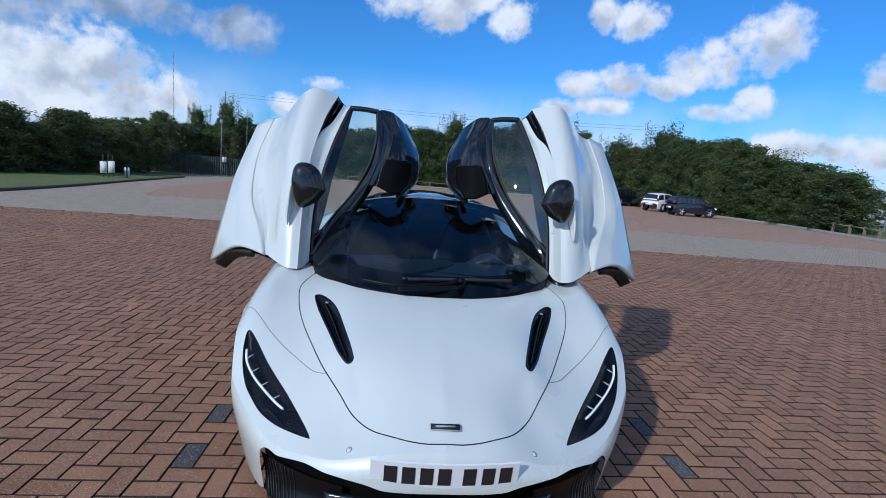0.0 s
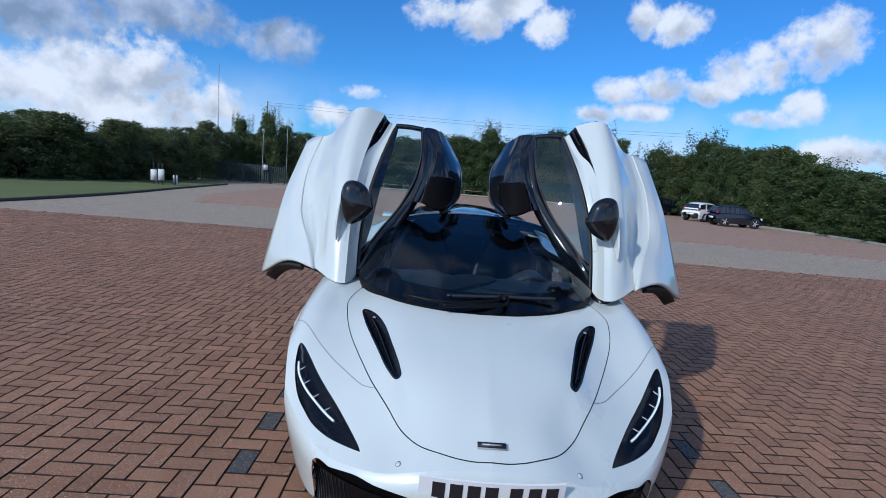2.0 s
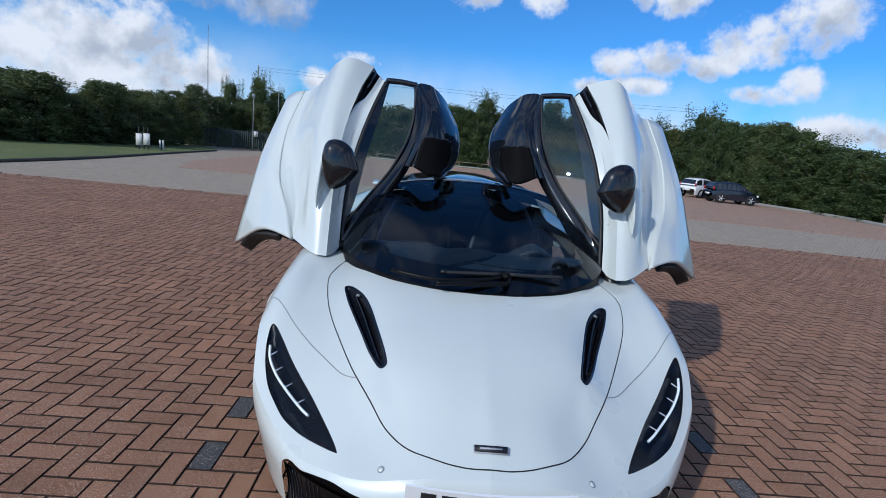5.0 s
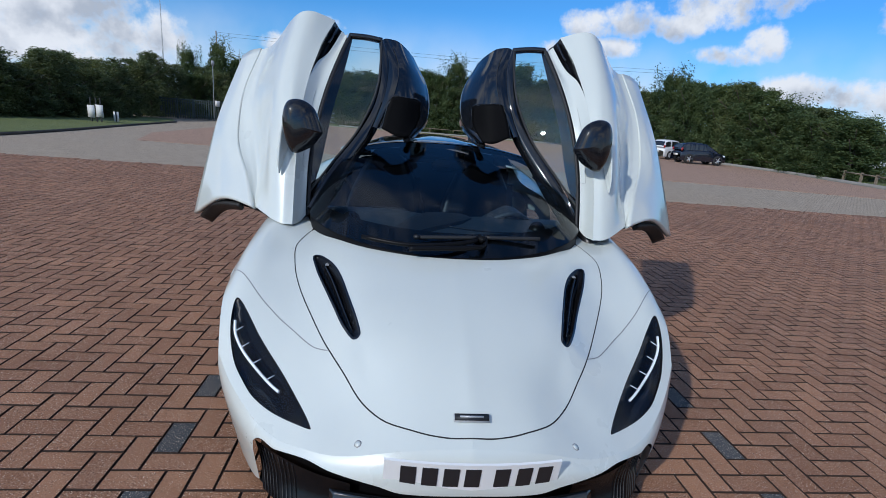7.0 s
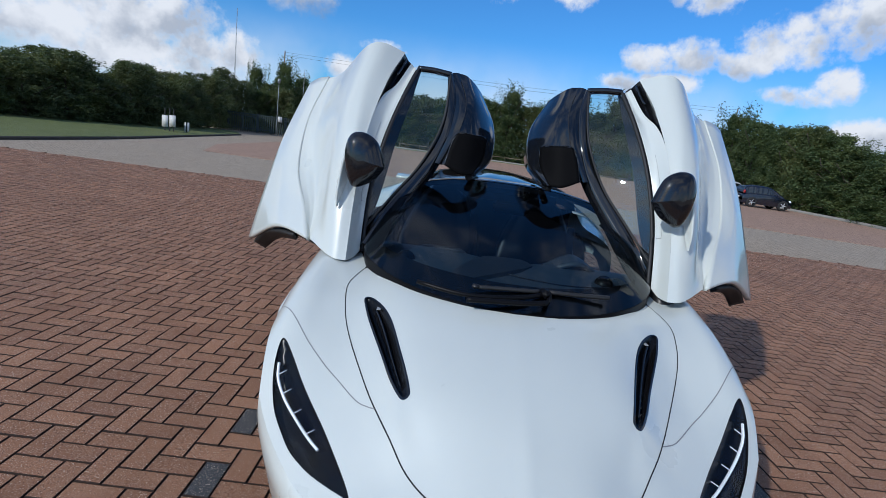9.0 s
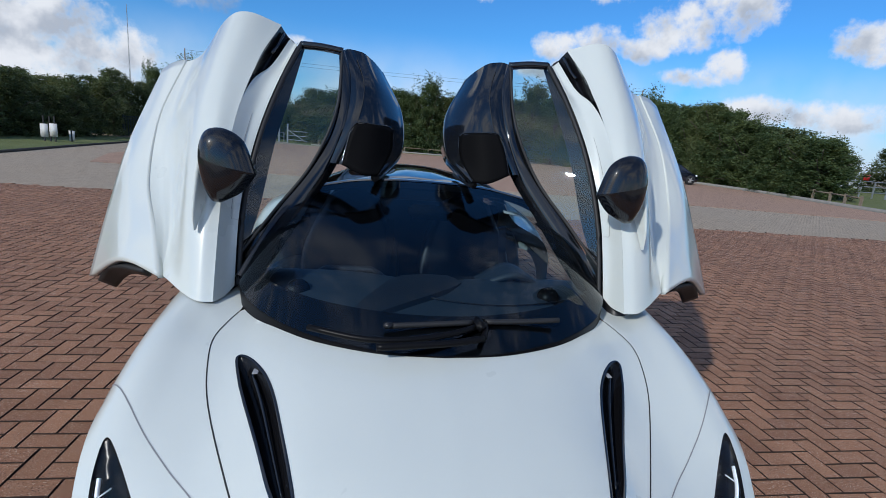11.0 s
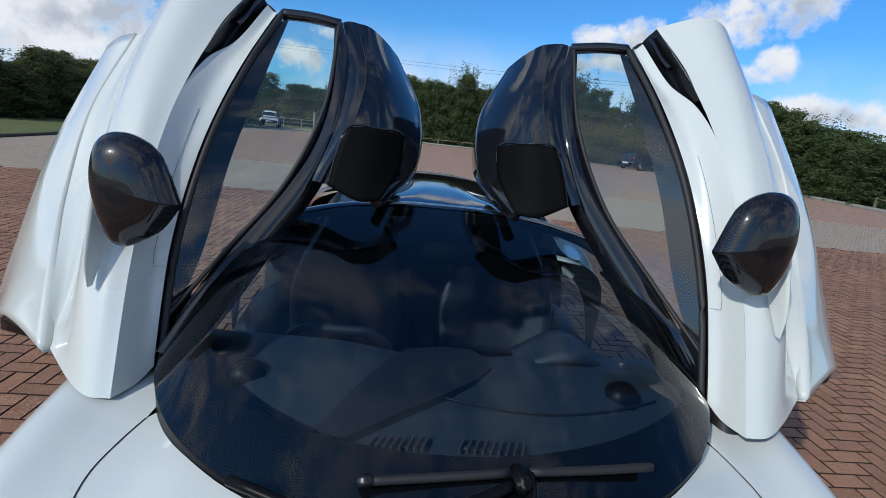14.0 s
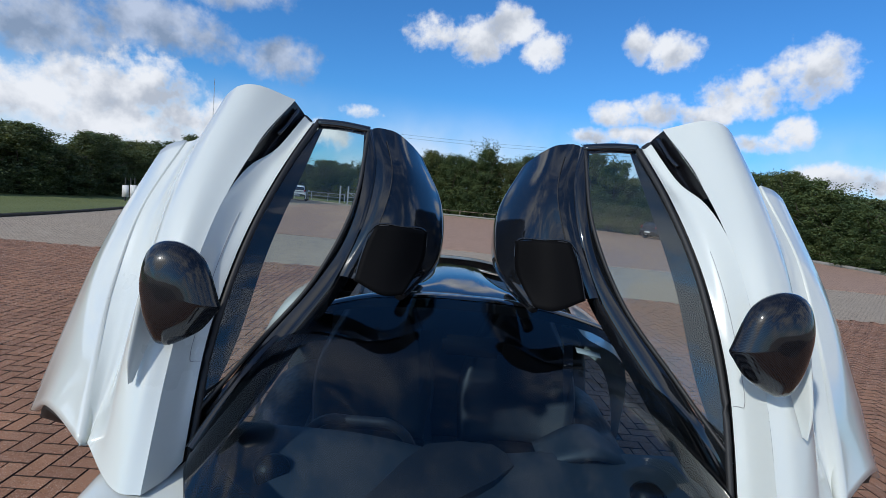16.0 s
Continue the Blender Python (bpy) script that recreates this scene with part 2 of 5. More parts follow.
def sheet_material(name, a, c, scale):
    """A far sheet of paving blocks: colour by block with dark joints."""
    m, t, b = material(name, c, 0.9, spec=0.25)
    co = t.add("ShaderNodeNewGeometry", out=0)
    br = t.n.new("ShaderNodeTexBrick")
    t.l.new(co, br.inputs["Vector"])
    br.inputs["Scale"].default_value = scale
    br.inputs["Color1"].default_value, br.inputs["Color2"].default_value = (*a, 1), (*c, 1)
    br.inputs["Mortar"].default_value = (a[0] * 0.35, a[1] * 0.35, a[2] * 0.35, 1)
    br.inputs["Mortar Size"].default_value = 0.03
    stain = t.noise(co, 0.35, 6.0)
    col = t.mix(t.range(stain, 0.35, 0.7, 0.0, 0.55), br.outputs[0], (a[0] * 0.8, a[1] * 0.85, a[2] * 0.9, 1))
    t.set(b.inputs["Base Color"], t.mix(t.range(t.noise(co, 4.0, 5.0), 0.4, 0.8, 0.0, 0.35), col, (c[0] * 1.15, c[1] * 1.15, c[2] * 1.15, 1)))
    return m


M_REDSHEET = sheet_material("red_block_sheet", (0.385, 0.240, 0.165), (0.46, 0.300, 0.212), 5.0)
M_GREYSHEET = sheet_material("grey_block_sheet", (0.378, 0.298, 0.216), (0.448, 0.362, 0.266), 5.0)
M_SAND, t, b = material("joint_sand", (0.035, 0.024, 0.020), 0.95)
t.set(b.inputs["Base Color"], t.mix(t.noise(t.add("ShaderNodeNewGeometry", out=0), 30.0), (0.020, 0.011, 0.008, 1), (0.045, 0.025, 0.017, 1)))
M_GRASS, t, b = material("mown_grass", (0.07, 0.11, 0.03), 0.9)
co = t.add("ShaderNodeNewGeometry", out=0)
t.set(b.inputs["Base Color"], t.mix(t.noise(co, 0.5, 6.0), (0.085, 0.115, 0.028, 1), (0.165, 0.180, 0.055, 1)))
bump(t, b, t.noise(co, 60.0, 3.0), 0.8, 0.03)
M_KERB, t, b = material("kerb_stone", (0.25, 0.235, 0.21), 0.9)
t.set(b.inputs["Base Color"], t.mix(t.noise(t.add("ShaderNodeNewGeometry", out=0), 5.0, 5.0), (0.16, 0.15, 0.135, 1), (0.32, 0.30, 0.27, 1)))
M_FENCE, t, b = material("green_steel", (0.045, 0.066, 0.064), 0.6)
M_EDGE, t, b = material("earthy_edging", (0.06, 0.05, 0.04), 0.95)
t.set(b.inputs["Base Color"], t.mix(t.noise(t.add("ShaderNodeNewGeometry", out=0), 6.0, 5.0), (0.035, 0.030, 0.024, 1), (0.10, 0.085, 0.065, 1)))
M_WOOD, t, b = material("weathered_timber", (0.2, 0.16, 0.11), 0.85)
t.set(b.inputs["Base Color"], t.mix(t.noise(t.add("ShaderNodeNewGeometry", out=0), 9.0, 5.0), (0.11, 0.085, 0.06, 1), (0.26, 0.21, 0.15, 1)))
M_BARK, t, b = material("bark", (0.06, 0.045, 0.033), 0.9)
t.set(b.inputs["Base Color"], t.mix(t.noise(obj_coord(t), 12.0, 5.0), (0.035, 0.027, 0.02, 1), (0.10, 0.08, 0.06, 1)))


def leaf_material(name, a, c):
    m, t, b = material(name, a, 0.6, spec=0.25)
    r = t.add("ShaderNodeNewGeometry", out=8)
    r2 = t.add("ShaderNodeObjectInfo", out=5)
    col = t.mix(r, (*a, 1), (*c, 1))
    col = t.mix(t.math("MULTIPLY", r2, 0.5), col, (a[0] * 0.75, a[1] * 0.8, a[2] * 0.9, 1))
    # yellowing, and shade painted into the colour of boughs about a metre across
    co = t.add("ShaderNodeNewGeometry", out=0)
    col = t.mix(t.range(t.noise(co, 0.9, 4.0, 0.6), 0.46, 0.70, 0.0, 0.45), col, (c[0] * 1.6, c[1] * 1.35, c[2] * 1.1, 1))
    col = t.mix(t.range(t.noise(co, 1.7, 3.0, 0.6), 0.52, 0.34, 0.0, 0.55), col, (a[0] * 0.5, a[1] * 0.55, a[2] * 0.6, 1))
    t.set(b.inputs["Base Color"], col)
    # light that comes through the leaves
    thin = t.add("ShaderNodeBsdfTranslucent", [t.mix(1.0, col, (1.5, 1.45, 0.8, 1), "MULTIPLY")])
    mx = t.n.new("ShaderNodeMixShader")
    mx.inputs[0].default_value = 0.3
    t.l.new(b.outputs[0], mx.inputs[1]), t.l.new(thin, mx.inputs[2])
    out = next(nd for nd in t.n if nd.bl_idname == "ShaderNodeOutputMaterial")
    t.l.new(mx.outputs[0], out.inputs[0])
    return m


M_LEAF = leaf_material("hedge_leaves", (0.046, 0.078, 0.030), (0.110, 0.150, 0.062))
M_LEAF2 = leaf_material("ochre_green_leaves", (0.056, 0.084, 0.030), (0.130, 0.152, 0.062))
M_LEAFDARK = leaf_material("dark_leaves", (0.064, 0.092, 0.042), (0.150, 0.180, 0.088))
M_BOARD, _, _ = material("white_board", (0.58, 0.58, 0.57), 0.6)
M_GALV, t, b = material("galvanised_steel", (0.33, 0.35, 0.36), 0.5, 0.6)
M_NAVY, _, _ = material("navy_car_paint", (0.005, 0.007, 0.016), 0.25, 0.0, 1.0)
M_CARWHITE, _, _ = material("plain_white_car_paint", (0.78, 0.78, 0.78), 0.3, 0.0, 1.0)
M_TYRE, _, _ = material("tyre_rubber", (0.018, 0.018, 0.018), 0.8)
M_RIM, _, _ = material("bright_alloy", (0.55, 0.56, 0.58), 0.35, 0.4)
M_TAIL, _, _ = material("red_tail_lamp", (0.35, 0.01, 0.01), 0.2, 0.0, 1.0)

# ---- mesh helpers ----


def finish(name, bm, mat, smooth=True, parent=None, label=""):
    me = bpy.data.meshes.new(name)
    bmesh.ops.recalc_face_normals(bm, faces=bm.faces[:])
    bm.to_mesh(me)
    bm.free()
    me.materials.append(mat)
    if smooth:
        me.shade_smooth()
    ob = new(name, me)
    if parent is not None:
        ob.parent = parent
    if label:
        ob["label"] = label
    return ob


def part(name, bm, mat, parent, label="", smooth=True):
    return finish(name, bm, mat, smooth, parent, label)


def thing(name, label, category, loc=(0, 0, 0), rz=0.0, group="", kind=""):
    ob = new(name)
    ob.matrix_basis = pose(*loc, 0, 0, rz)
    return tagged(ob, label, category, group, kind)


def catmull(pts, n):
    """n points along a smooth curve through pts."""
    P = [Vector(p) for p in pts]
    if len(P) == 2:
        return [P[0].lerp(P[1], i / (n - 1)) for i in range(n)]
    P = [2 * P[0] - P[1]] + P + [2 * P[-1] - P[-2]]
    m, out = len(P) - 3, []
    for i in range(n):
        s = i / (n - 1) * m
        k = min(int(s), m - 1)
        u = s - k
        a, b, c, d = P[k:k + 4]
        out.append(0.5 * ((2 * b) + (c - a) * u + (2 * a - 5 * b + 4 * c - d) * u * u + (3 * b - a - 3 * c + d) * u ** 3))
    return out


def grid_faces(bm, rows):
    vs = [[bm.verts.new(p) for p in r] for r in rows]
    for a, b in zip(vs, vs[1:]):
        for i in range(len(a) - 1):
            bm.faces.new((a[i], a[i + 1], b[i + 1], b[i]))
    return vs


def loft(rails, nu=16, nv=24, straight=False, thick=0.0):
    """A sheet through rails (each a list of points), smooth along them and, unless straight, across them."""
    curves = [catmull(r, nv) for r in rails]
    rows = []
    for j in range(nv):
        across = [c[j] for c in curves]
        if straight:
            row = []
            for a, b in zip(across, across[1:]):
                row += [a.lerp(b, i / nu) for i in range(nu)]
            row.append(across[-1])
        else:
            row = catmull(across, nu * (len(across) - 1) + 1)
        rows.append(row)
    bm = bmesh.new()
    grid_faces(bm, rows)
    if thick:
        bmesh.ops.recalc_face_normals(bm, faces=bm.faces[:])
        bmesh.ops.solidify(bm, geom=bm.faces[:], thickness=thick)
    return bm


def tube(pts, r, n=12, sides=8, taper=None, bm=None):
    bm = bm or bmesh.new()
    P = catmull(pts, n) if len(pts) > 2 else catmull(pts, max(2, n))
    rings = []
    for i, p in enumerate(P):
        d = (P[min(i + 1, len(P) - 1)] - P[max(i - 1, 0)]).normalized()
        up = Vector((0, 0, 1)) if abs(d.z) < 0.9 else Vector((1, 0, 0))
        a = d.cross(up).normalized()
        b = d.cross(a)
        rr = r if taper is None else r + (taper - r) * i / (len(P) - 1)
        rings.append([bm.verts.new(p + rr * (math.cos(2 * math.pi * k / sides) * a + math.sin(2 * math.pi * k / sides) * b)) for k in range(sides)])
    for A, B in zip(rings, rings[1:]):
        for k in range(sides):
            bm.faces.new((A[k], A[(k + 1) % sides], B[(k + 1) % sides], B[k]))
    bm.faces.new(rings[0][::-1]), bm.faces.new(rings[-1])
    return bm


def box(sx, sy, sz, at=(0, 0, 0), bevel=0.0, bm=None, rz=0.0):
    own = bm is None
    bm = bm or bmesh.new()
    bmesh.ops.create_cube(bm, size=1.0, matrix=pose(*at, 0, 0, rz) @ Matrix.Diagonal((sx, sy, sz, 1)))
    if bevel and own:
        bmesh.ops.bevel(bm, geom=bm.edges[:], offset=bevel, segments=2, affect="EDGES")
    return bm


def flip_x(bm):
    bmesh.ops.scale(bm, vec=(-1, 1, 1), verts=bm.verts[:])
    bmesh.ops.reverse_faces(bm, faces=bm.faces[:])
    return bm


def inside(p, poly):
    x, y = p[0], p[1]
    hit = False
    for (x1, y1), (x2, y2) in zip(poly, poly[1:] + poly[:1]):
        if (y1 > y) != (y2 > y) and x < (x2 - x1) * (y - y1) / (y2 - y1) + x1:
            hit = not hit
    return hit


def round_poly(pts, n=48):
    """A smooth closed outline through pts, as n plan points."""
    P = [Vector((*p, 0)) for p in pts]
    m, out = len(P), []
    for i in range(n):
        s = i / n * m
        k = int(s)
        u = s - k
        a, b, c, d = (P[(k + j - 1) % m] for j in range(4))
        q = 0.5 * ((2 * b) + (c - a) * u + (2 * a - 5 * b + 4 * c - d) * u * u + (3 * b - a - 3 * c + d) * u ** 3)
        out.append((q.x, q.y))
    return out


def plan_mesh(outer, holes, lift, step=0.025):
    """Fills a plan outline, less its holes, with small triangles, lifted to lift(x, y)."""
    from mathutils.geometry import delaunay_2d_cdt
    pts, edges = [], []
    for loop in [outer] + holes:
        k = len(pts)
        pts += [Vector(p) for p in loop]
        edges += [(k + i, k + (i + 1) % len(loop)) for i in range(len(loop))]
    edge_pts = [Vector(p) for p in pts]
    xs, ys = [p.x for p in edge_pts], [p.y for p in edge_pts]
    x = min(xs)
    row = 0
    while x < max(xs):
        y = min(ys) + (step / 2 if row % 2 else 0)
        while y < max(ys):
            q = Vector((x, y))
            if inside(q, outer) and not any(inside(q, h) for h in holes) and min((q - e).length_squared for e in edge_pts) > (step * 0.45) ** 2:
                pts.append(q)
            y += step
        x += step * 0.87
        row += 1
    V, _, F, *_ = delaunay_2d_cdt(pts, edges, [], 0, 1e-6)
    bm = bmesh.new()
    vs = [bm.verts.new(lift(v.x, v.y)) for v in V]
    for f in F:
        c = sum((Vector(V[i]) for i in f), Vector((0, 0))) / len(f)
        if inside(c, outer) and not any(inside(c, h) for h in holes):
            bm.faces.new([vs[i] for i in f])
    bmesh.ops.delete(bm, geom=[v for v in bm.verts if not v.link_faces], context="VERTS")
    return bm

# ---- the white sports car, nose at y = 0.24, seen from the front ----
XK = [0, 0.2, 0.37, 0.5, 0.62, 0.74, 0.84, 0.92, 0.97]
YK = [0.235, 0.40, 0.60, 0.85, 1.10, 1.40, 1.80]
ZK = [
    [0.375, 0.355, 0.30, 0.25, 0.20, 0.20, 0.20, 0.20, 0.20],
    [0.500, 0.465, 0.385, 0.345, 0.29, 0.24, 0.20, 0.20, 0.20],
    [0.600, 0.588, 0.553, 0.478, 0.432, 0.39, 0.33, 0.26, 0.20],
    [0.692, 0.684, 0.662, 0.618, 0.580, 0.575, 0.570, 0.52, 0.42],
    [0.760, 0.756, 0.744, 0.728, 0.700, 0.697, 0.705, 0.65, 0.53],
    [0.820, 0.815, 0.805, 0.795, 0.77, 0.765, 0.780, 0.72, 0.60],
    [0.860, 0.860, 0.855, 0.845, 0.82, 0.805, 0.820, 0.77, 0.66],
]


def knot(ks, x):
    x = min(max(x, ks[0]), ks[-1])
    i = next((j for j in range(len(ks) - 1) if x <= ks[j + 1]), len(ks) - 2)
    return i, (x - ks[i]) / (ks[i + 1] - ks[i])


def hermite(ks, vals, x):
    """Smooth value at x through (ks, vals), without overshoot."""
    i, u = knot(ks, x)

    def slope(j):
        if j == 0 or j == len(ks) - 1:
            a = min(max(j - 1, 0), len(ks) - 2)
            return (vals[a + 1] - vals[a]) / (ks[a + 1] - ks[a])
        d0 = (vals[j] - vals[j - 1]) / (ks[j] - ks[j - 1])
        d1 = (vals[j + 1] - vals[j]) / (ks[j + 1] - ks[j])
        return (vals[j + 1] - vals[j - 1]) / (ks[j + 1] - ks[j - 1]) if d0 * d1 > 0 else 0.5 * (d0 + d1) * 0.5
    h = ks[i + 1] - ks[i]
    return ((2 * u ** 3 - 3 * u * u + 1) * vals[i] + (u ** 3 - 2 * u * u + u) * h * slope(i)
            + (3 * u * u - 2 * u ** 3) * vals[i + 1] + (u ** 3 - u * u) * h * slope(i + 1))


def deck(x, y):
    """Height of the car's front deck."""
    ax = abs(x)
    # shallow flute running on from the end of each bonnet vent
    u = min(max((0.63 - y) / 0.31, 0.0), 1.0)
    off = ax - (0.385 - 0.135 * u)
    flute = 0.011 * math.exp(-(off / (0.030 + 0.020 * u)) ** 2) * min(1.0, 3 * u) * (1 - u) ** 1.2
    return -flute + hermite(YK, [hermite(XK, row, ax) for row in ZK], y)


def on_deck(x, y, up=0.0):
    return Vector((x, y, deck(x, y) + up))


def nose(x):
    """How far back the nose edge lies at x."""
    return 0.235 + 0.70 * abs(x) ** 3


HALF = 0.885


def side_x(y):
    """Half width of the front wing at y."""
    u = min(max((y - nose(HALF)) / 0.55, 0.0), 1.0)
    return HALF + 0.072 * (1 - (1 - u) ** 2)


SCREEN_FOOT = [(0.0, 1.0), (0.2, 1.022), (0.4, 1.10), (0.55, 1.21), (0.64, 1.32), (0.672, 1.41)]
HOOD_EDGE = [(0.0, 0.258), (0.08, 0.263), (0.163, 0.282), (0.255, 0.325), (0.333, 0.405), (0.394, 0.485), (0.456, 0.575), (0.54, 0.728), (0.642, 0.937), (0.680, 1.07), (0.690, 1.16), (0.672, 1.24), (0.652, 1.30)]
LAMP = [(0.857, 0.862), (0.80, 0.802), (0.725, 0.705), (0.63, 0.585), (0.545, 0.465), (0.497, 0.387), (0.507, 0.382), (0.605, 0.446), (0.665, 0.490), (0.722, 0.540), (0.775, 0.608), (0.815, 0.668), (0.848, 0.742), (0.863, 0.81)]
VENT = [(0.600, 1.07), (0.57, 1.065), (0.513, 1.0), (0.47, 0.92), (0.424, 0.79), (0.374, 0.635), (0.369, 0.602), (0.392, 0.602), (0.432, 0.67), (0.482, 0.785), (0.545, 0.92), (0.575, 0.99)]


def curve2(pts, n):
    return [(p.x, p.y) for p in catmull([(*p, 0) for p in pts], n)]


car = thing("sports_car", "pearl white sports car with both doors raised on brick paving", "car")


def sunk(poly, depth, name, mat, parent, label, steep=0.03):
    """A recess below the deck, with its wall, inside a plan outline."""
    cx, cy = sum(p[0] for p in poly) / len(poly), sum(p[1] for p in poly) / len(poly)
    vs = [Vector(p) for p in poly]

    def low(x, y):
        q, d = Vector((x, y)), 9.0
        for a, b in zip(vs, vs[1:] + vs[:1]):
            e = b - a
            u = min(max((q - a).dot(e) / max(e.length_squared, 1e-12), 0.0), 1.0)
            d = min(d, (q - a - u * e).length)
        return Vector((x, y, deck(x, y) - 0.006 - depth * min(1.0, d / steep)))
    bm = plan_mesh(poly, [], low, 0.016)
    n = len(poly)
    top = [bm.verts.new(on_deck(*p)) for p in poly]
    bot = [bm.verts.new(on_deck(*p, -0.010)) for p in poly]
    for i in range(n):
        bm.faces.new((top[i], top[(i + 1) % n], bot[(i + 1) % n], bot[i]))
    return part(name, bm, mat, parent, label)


def strip(path, width, up, name, mat, parent, label=""):
    """A narrow band lying on the deck along a plan path."""
    rows = []
    for i, p in enumerate(path):
        a, b = path[max(i - 1, 0)], path[min(i + 1, len(path) - 1)]
        d = (Vector(b) - Vector(a)).normalized() * width / 2
        rows.append([on_deck(p[0] - d.y, p[1] + d.x, up), on_deck(p[0], p[1], up + width * 0.15), on_deck(p[0] + d.y, p[1] - d.x, up)])
    bm = bmesh.new()
    grid_faces(bm, rows)
    return part(name, bm, mat, parent, label)


def mirror(poly):
    return [(-x, y) for x, y in poly][::-1]


# bonnet: one panel from the badge to the foot of the windscreen
right_edge = curve2(HOOD_EDGE, 60)
foot = curve2(SCREEN_FOOT, 30)
foot = [p for p in foot if p[0] < right_edge[-1][0] - 0.006]
hood_poly = right_edge + foot[::-1][:-1] + mirror(foot)[::-1][0:0] + [(-x, y) for x, y in foot] + [(-x, y) for x, y in right_edge[::-1][:-1]]
vent_r, lamp_r = round_poly(VENT, 80), round_poly(LAMP, 100)
vent_l, lamp_l = mirror(vent_r), mirror(lamp_r)
bonnet = part("bonnet", plan_mesh(hood_poly, [vent_r, vent_l], on_deck, 0.02), M_WHITE, car)
for poly in (vent_r, vent_l):
    v = sunk(poly, 0.05, "bonnet_vent", M_SOCKET, bonnet, "gloss black bonnet air vent")
    strip(poly + poly[:1], 0.007, 0.0015, "vent_rim", M_BLACK, v)
    sx = 1 if poly is vent_r else -1
    rib = [on_deck(sx * x, y, -0.016) for x, y in ((0.545, 1.02), (0.50, 0.92), (0.45, 0.79), (0.40, 0.655))]
    part("vent_rib", tube(rib, 0.006, 20, 6, 0.003), M_BLACK, v)
    # small highlight inside the vent, made as a silver chip
    part("vent_glint", box(0.016, 0.030, 0.003, on_deck(sx * 0.535, 1.015, -0.008), 0.001), M_SILVER, v, smooth=False)
strip(right_edge + [], 0.0036, 0.001, "panel_gap", M_SEAM, bonnet)
strip([(-x, y) for x, y in right_edge], 0.0036, 0.001, "panel_gap", M_SEAM, bonnet)


# front wings with the nose, one each side
def wing(s):
    front = [(HALF * i / 40, nose(HALF * i / 40)) for i in range(41)]
    ys = [nose(HALF) + (1.78 - nose(HALF)) * i / 40 for i in range(1, 41)]
    side = [(side_x(y), y) for y in ys]
    back = [(0.70, 1.78), (0.70, 1.50)]
    inner = [p for p in curve2(SCREEN_FOOT, 30) if p[0] >= right_edge[-1][0] - 0.006][::-1]
    outline = front + side + back + inner + right_edge[::-1]
    hole = lamp_r
    if s < 0:
        outline, hole = mirror(outline), lamp_l
    w = part("front_wing", plan_mesh(outline, [hole], on_deck, 0.028), M_WHITE, car)
    # side of the wing, cut for the wheel arch
    rows = []
    for i in range(61):
        y = nose(HALF) + (1.78 - nose(HALF)) * i / 60
        z1 = deck(side_x(y), y)
        pinch = 0.07 * max(0.0, 1 - (y - nose(HALF)) / 0.35)
        a = abs(y - 1.40)
        z0 = max(0.20, 0.33 + math.sqrt(max(0.0, 0.365 ** 2 - a * a)) if a < 0.365 else 0.20)
        z0 = min(z0, z1 - 0.01)
        rows.append([(s * (side_x(y) + 0.012 * math.sin(math.pi * k / 6) - pinch * (k / 6) ** 1.5), y, z1 + (z0 - z1) * k / 6) for k in range(7)])
    bm = bmesh.new()
    grid_faces(bm, rows)
    part("wing_side", bm, M_WHITE, w)
    seam = [(s * x, y) for x, y in curve2([(0.470, 0.597), (0.495, 0.612), (0.54, 0.643), (0.625, 0.728), (0.69, 0.785), (0.785, 0.875), (0.88, 0.985), (0.945, 1.06)], 40)]
    strip(seam, 0.0028, 0.0015, "panel_gap", M_FINESEAM, w)
    # head lamp: black bowl, lens, daylight strip with its fins
    poly = lamp_r if s > 0 else lamp_l
    lamp = sunk(poly, 0.075, "head_lamp", M_SOCKET, w, "black teardrop head lamp socket", 0.045)
    def at(x, y, up):
        return on_deck(s * x, y, up)
    strip_path = [(0.846, 0.795), (0.832, 0.752), (0.79, 0.695), (0.73, 0.63), (0.665, 0.565), (0.625, 0.53)]
    part("daylight_strip", tube([at(x, y, -0.014) for x, y in strip_path], 0.0052, 40, 8), M_LAMPGLOW, lamp, "white daylight running lamp")
    for k in range(4):
        u = 0.16 + 0.2 * k
        i = u * (len(strip_path) - 1)
        a, b = strip_path[int(i)], strip_path[int(i) + 1]
        x, y = a[0] + (b[0] - a[0]) * (i % 1), a[1] + (b[1] - a[1]) * (i % 1)
        part("lamp_fin", tube([at(x, y, -0.012), at(x - 0.022, y + 0.02, -0.028)], 0.0020, 3, 6), M_LAMPGLOW, lamp)
    bowl = loft([[at(0.60, 0.47, -0.05), at(0.70, 0.56, -0.055), at(0.80, 0.69, -0.055)], [at(0.66, 0.56, -0.068), at(0.74, 0.64, -0.07), at(0.83, 0.755, -0.065)]], 6, 16)
    part("reflector", bowl, M_BOWL, lamp, "smoked lamp reflector")
    bm = tube([at(0.555, 0.415, -0.03), at(0.60, 0.45, -0.038), at(0.66, 0.505, -0.04), at(0.70, 0.55, -0.035)], 0.014, 14, 8)
    part("lamp_scoop", bm, M_SOCKET, lamp)
    for k in range(6):
        f = 0.15 * k
        part("lamp_rib", tube([at(0.575 + 0.10 * f, 0.437 + 0.10 * f, -0.022), at(0.640 + 0.12 * f, 0.485 + 0.13 * f, -0.026)], 0.0012, 3, 5), M_BOWL, lamp)
    shell = round_poly([(0.5 * (x - 0.70) * 1.96 + 0.70, 0.5 * (y - 0.62) * 1.96 + 0.62) for x, y in LAMP], 60)
    if s < 0:
        shell = mirror(shell)
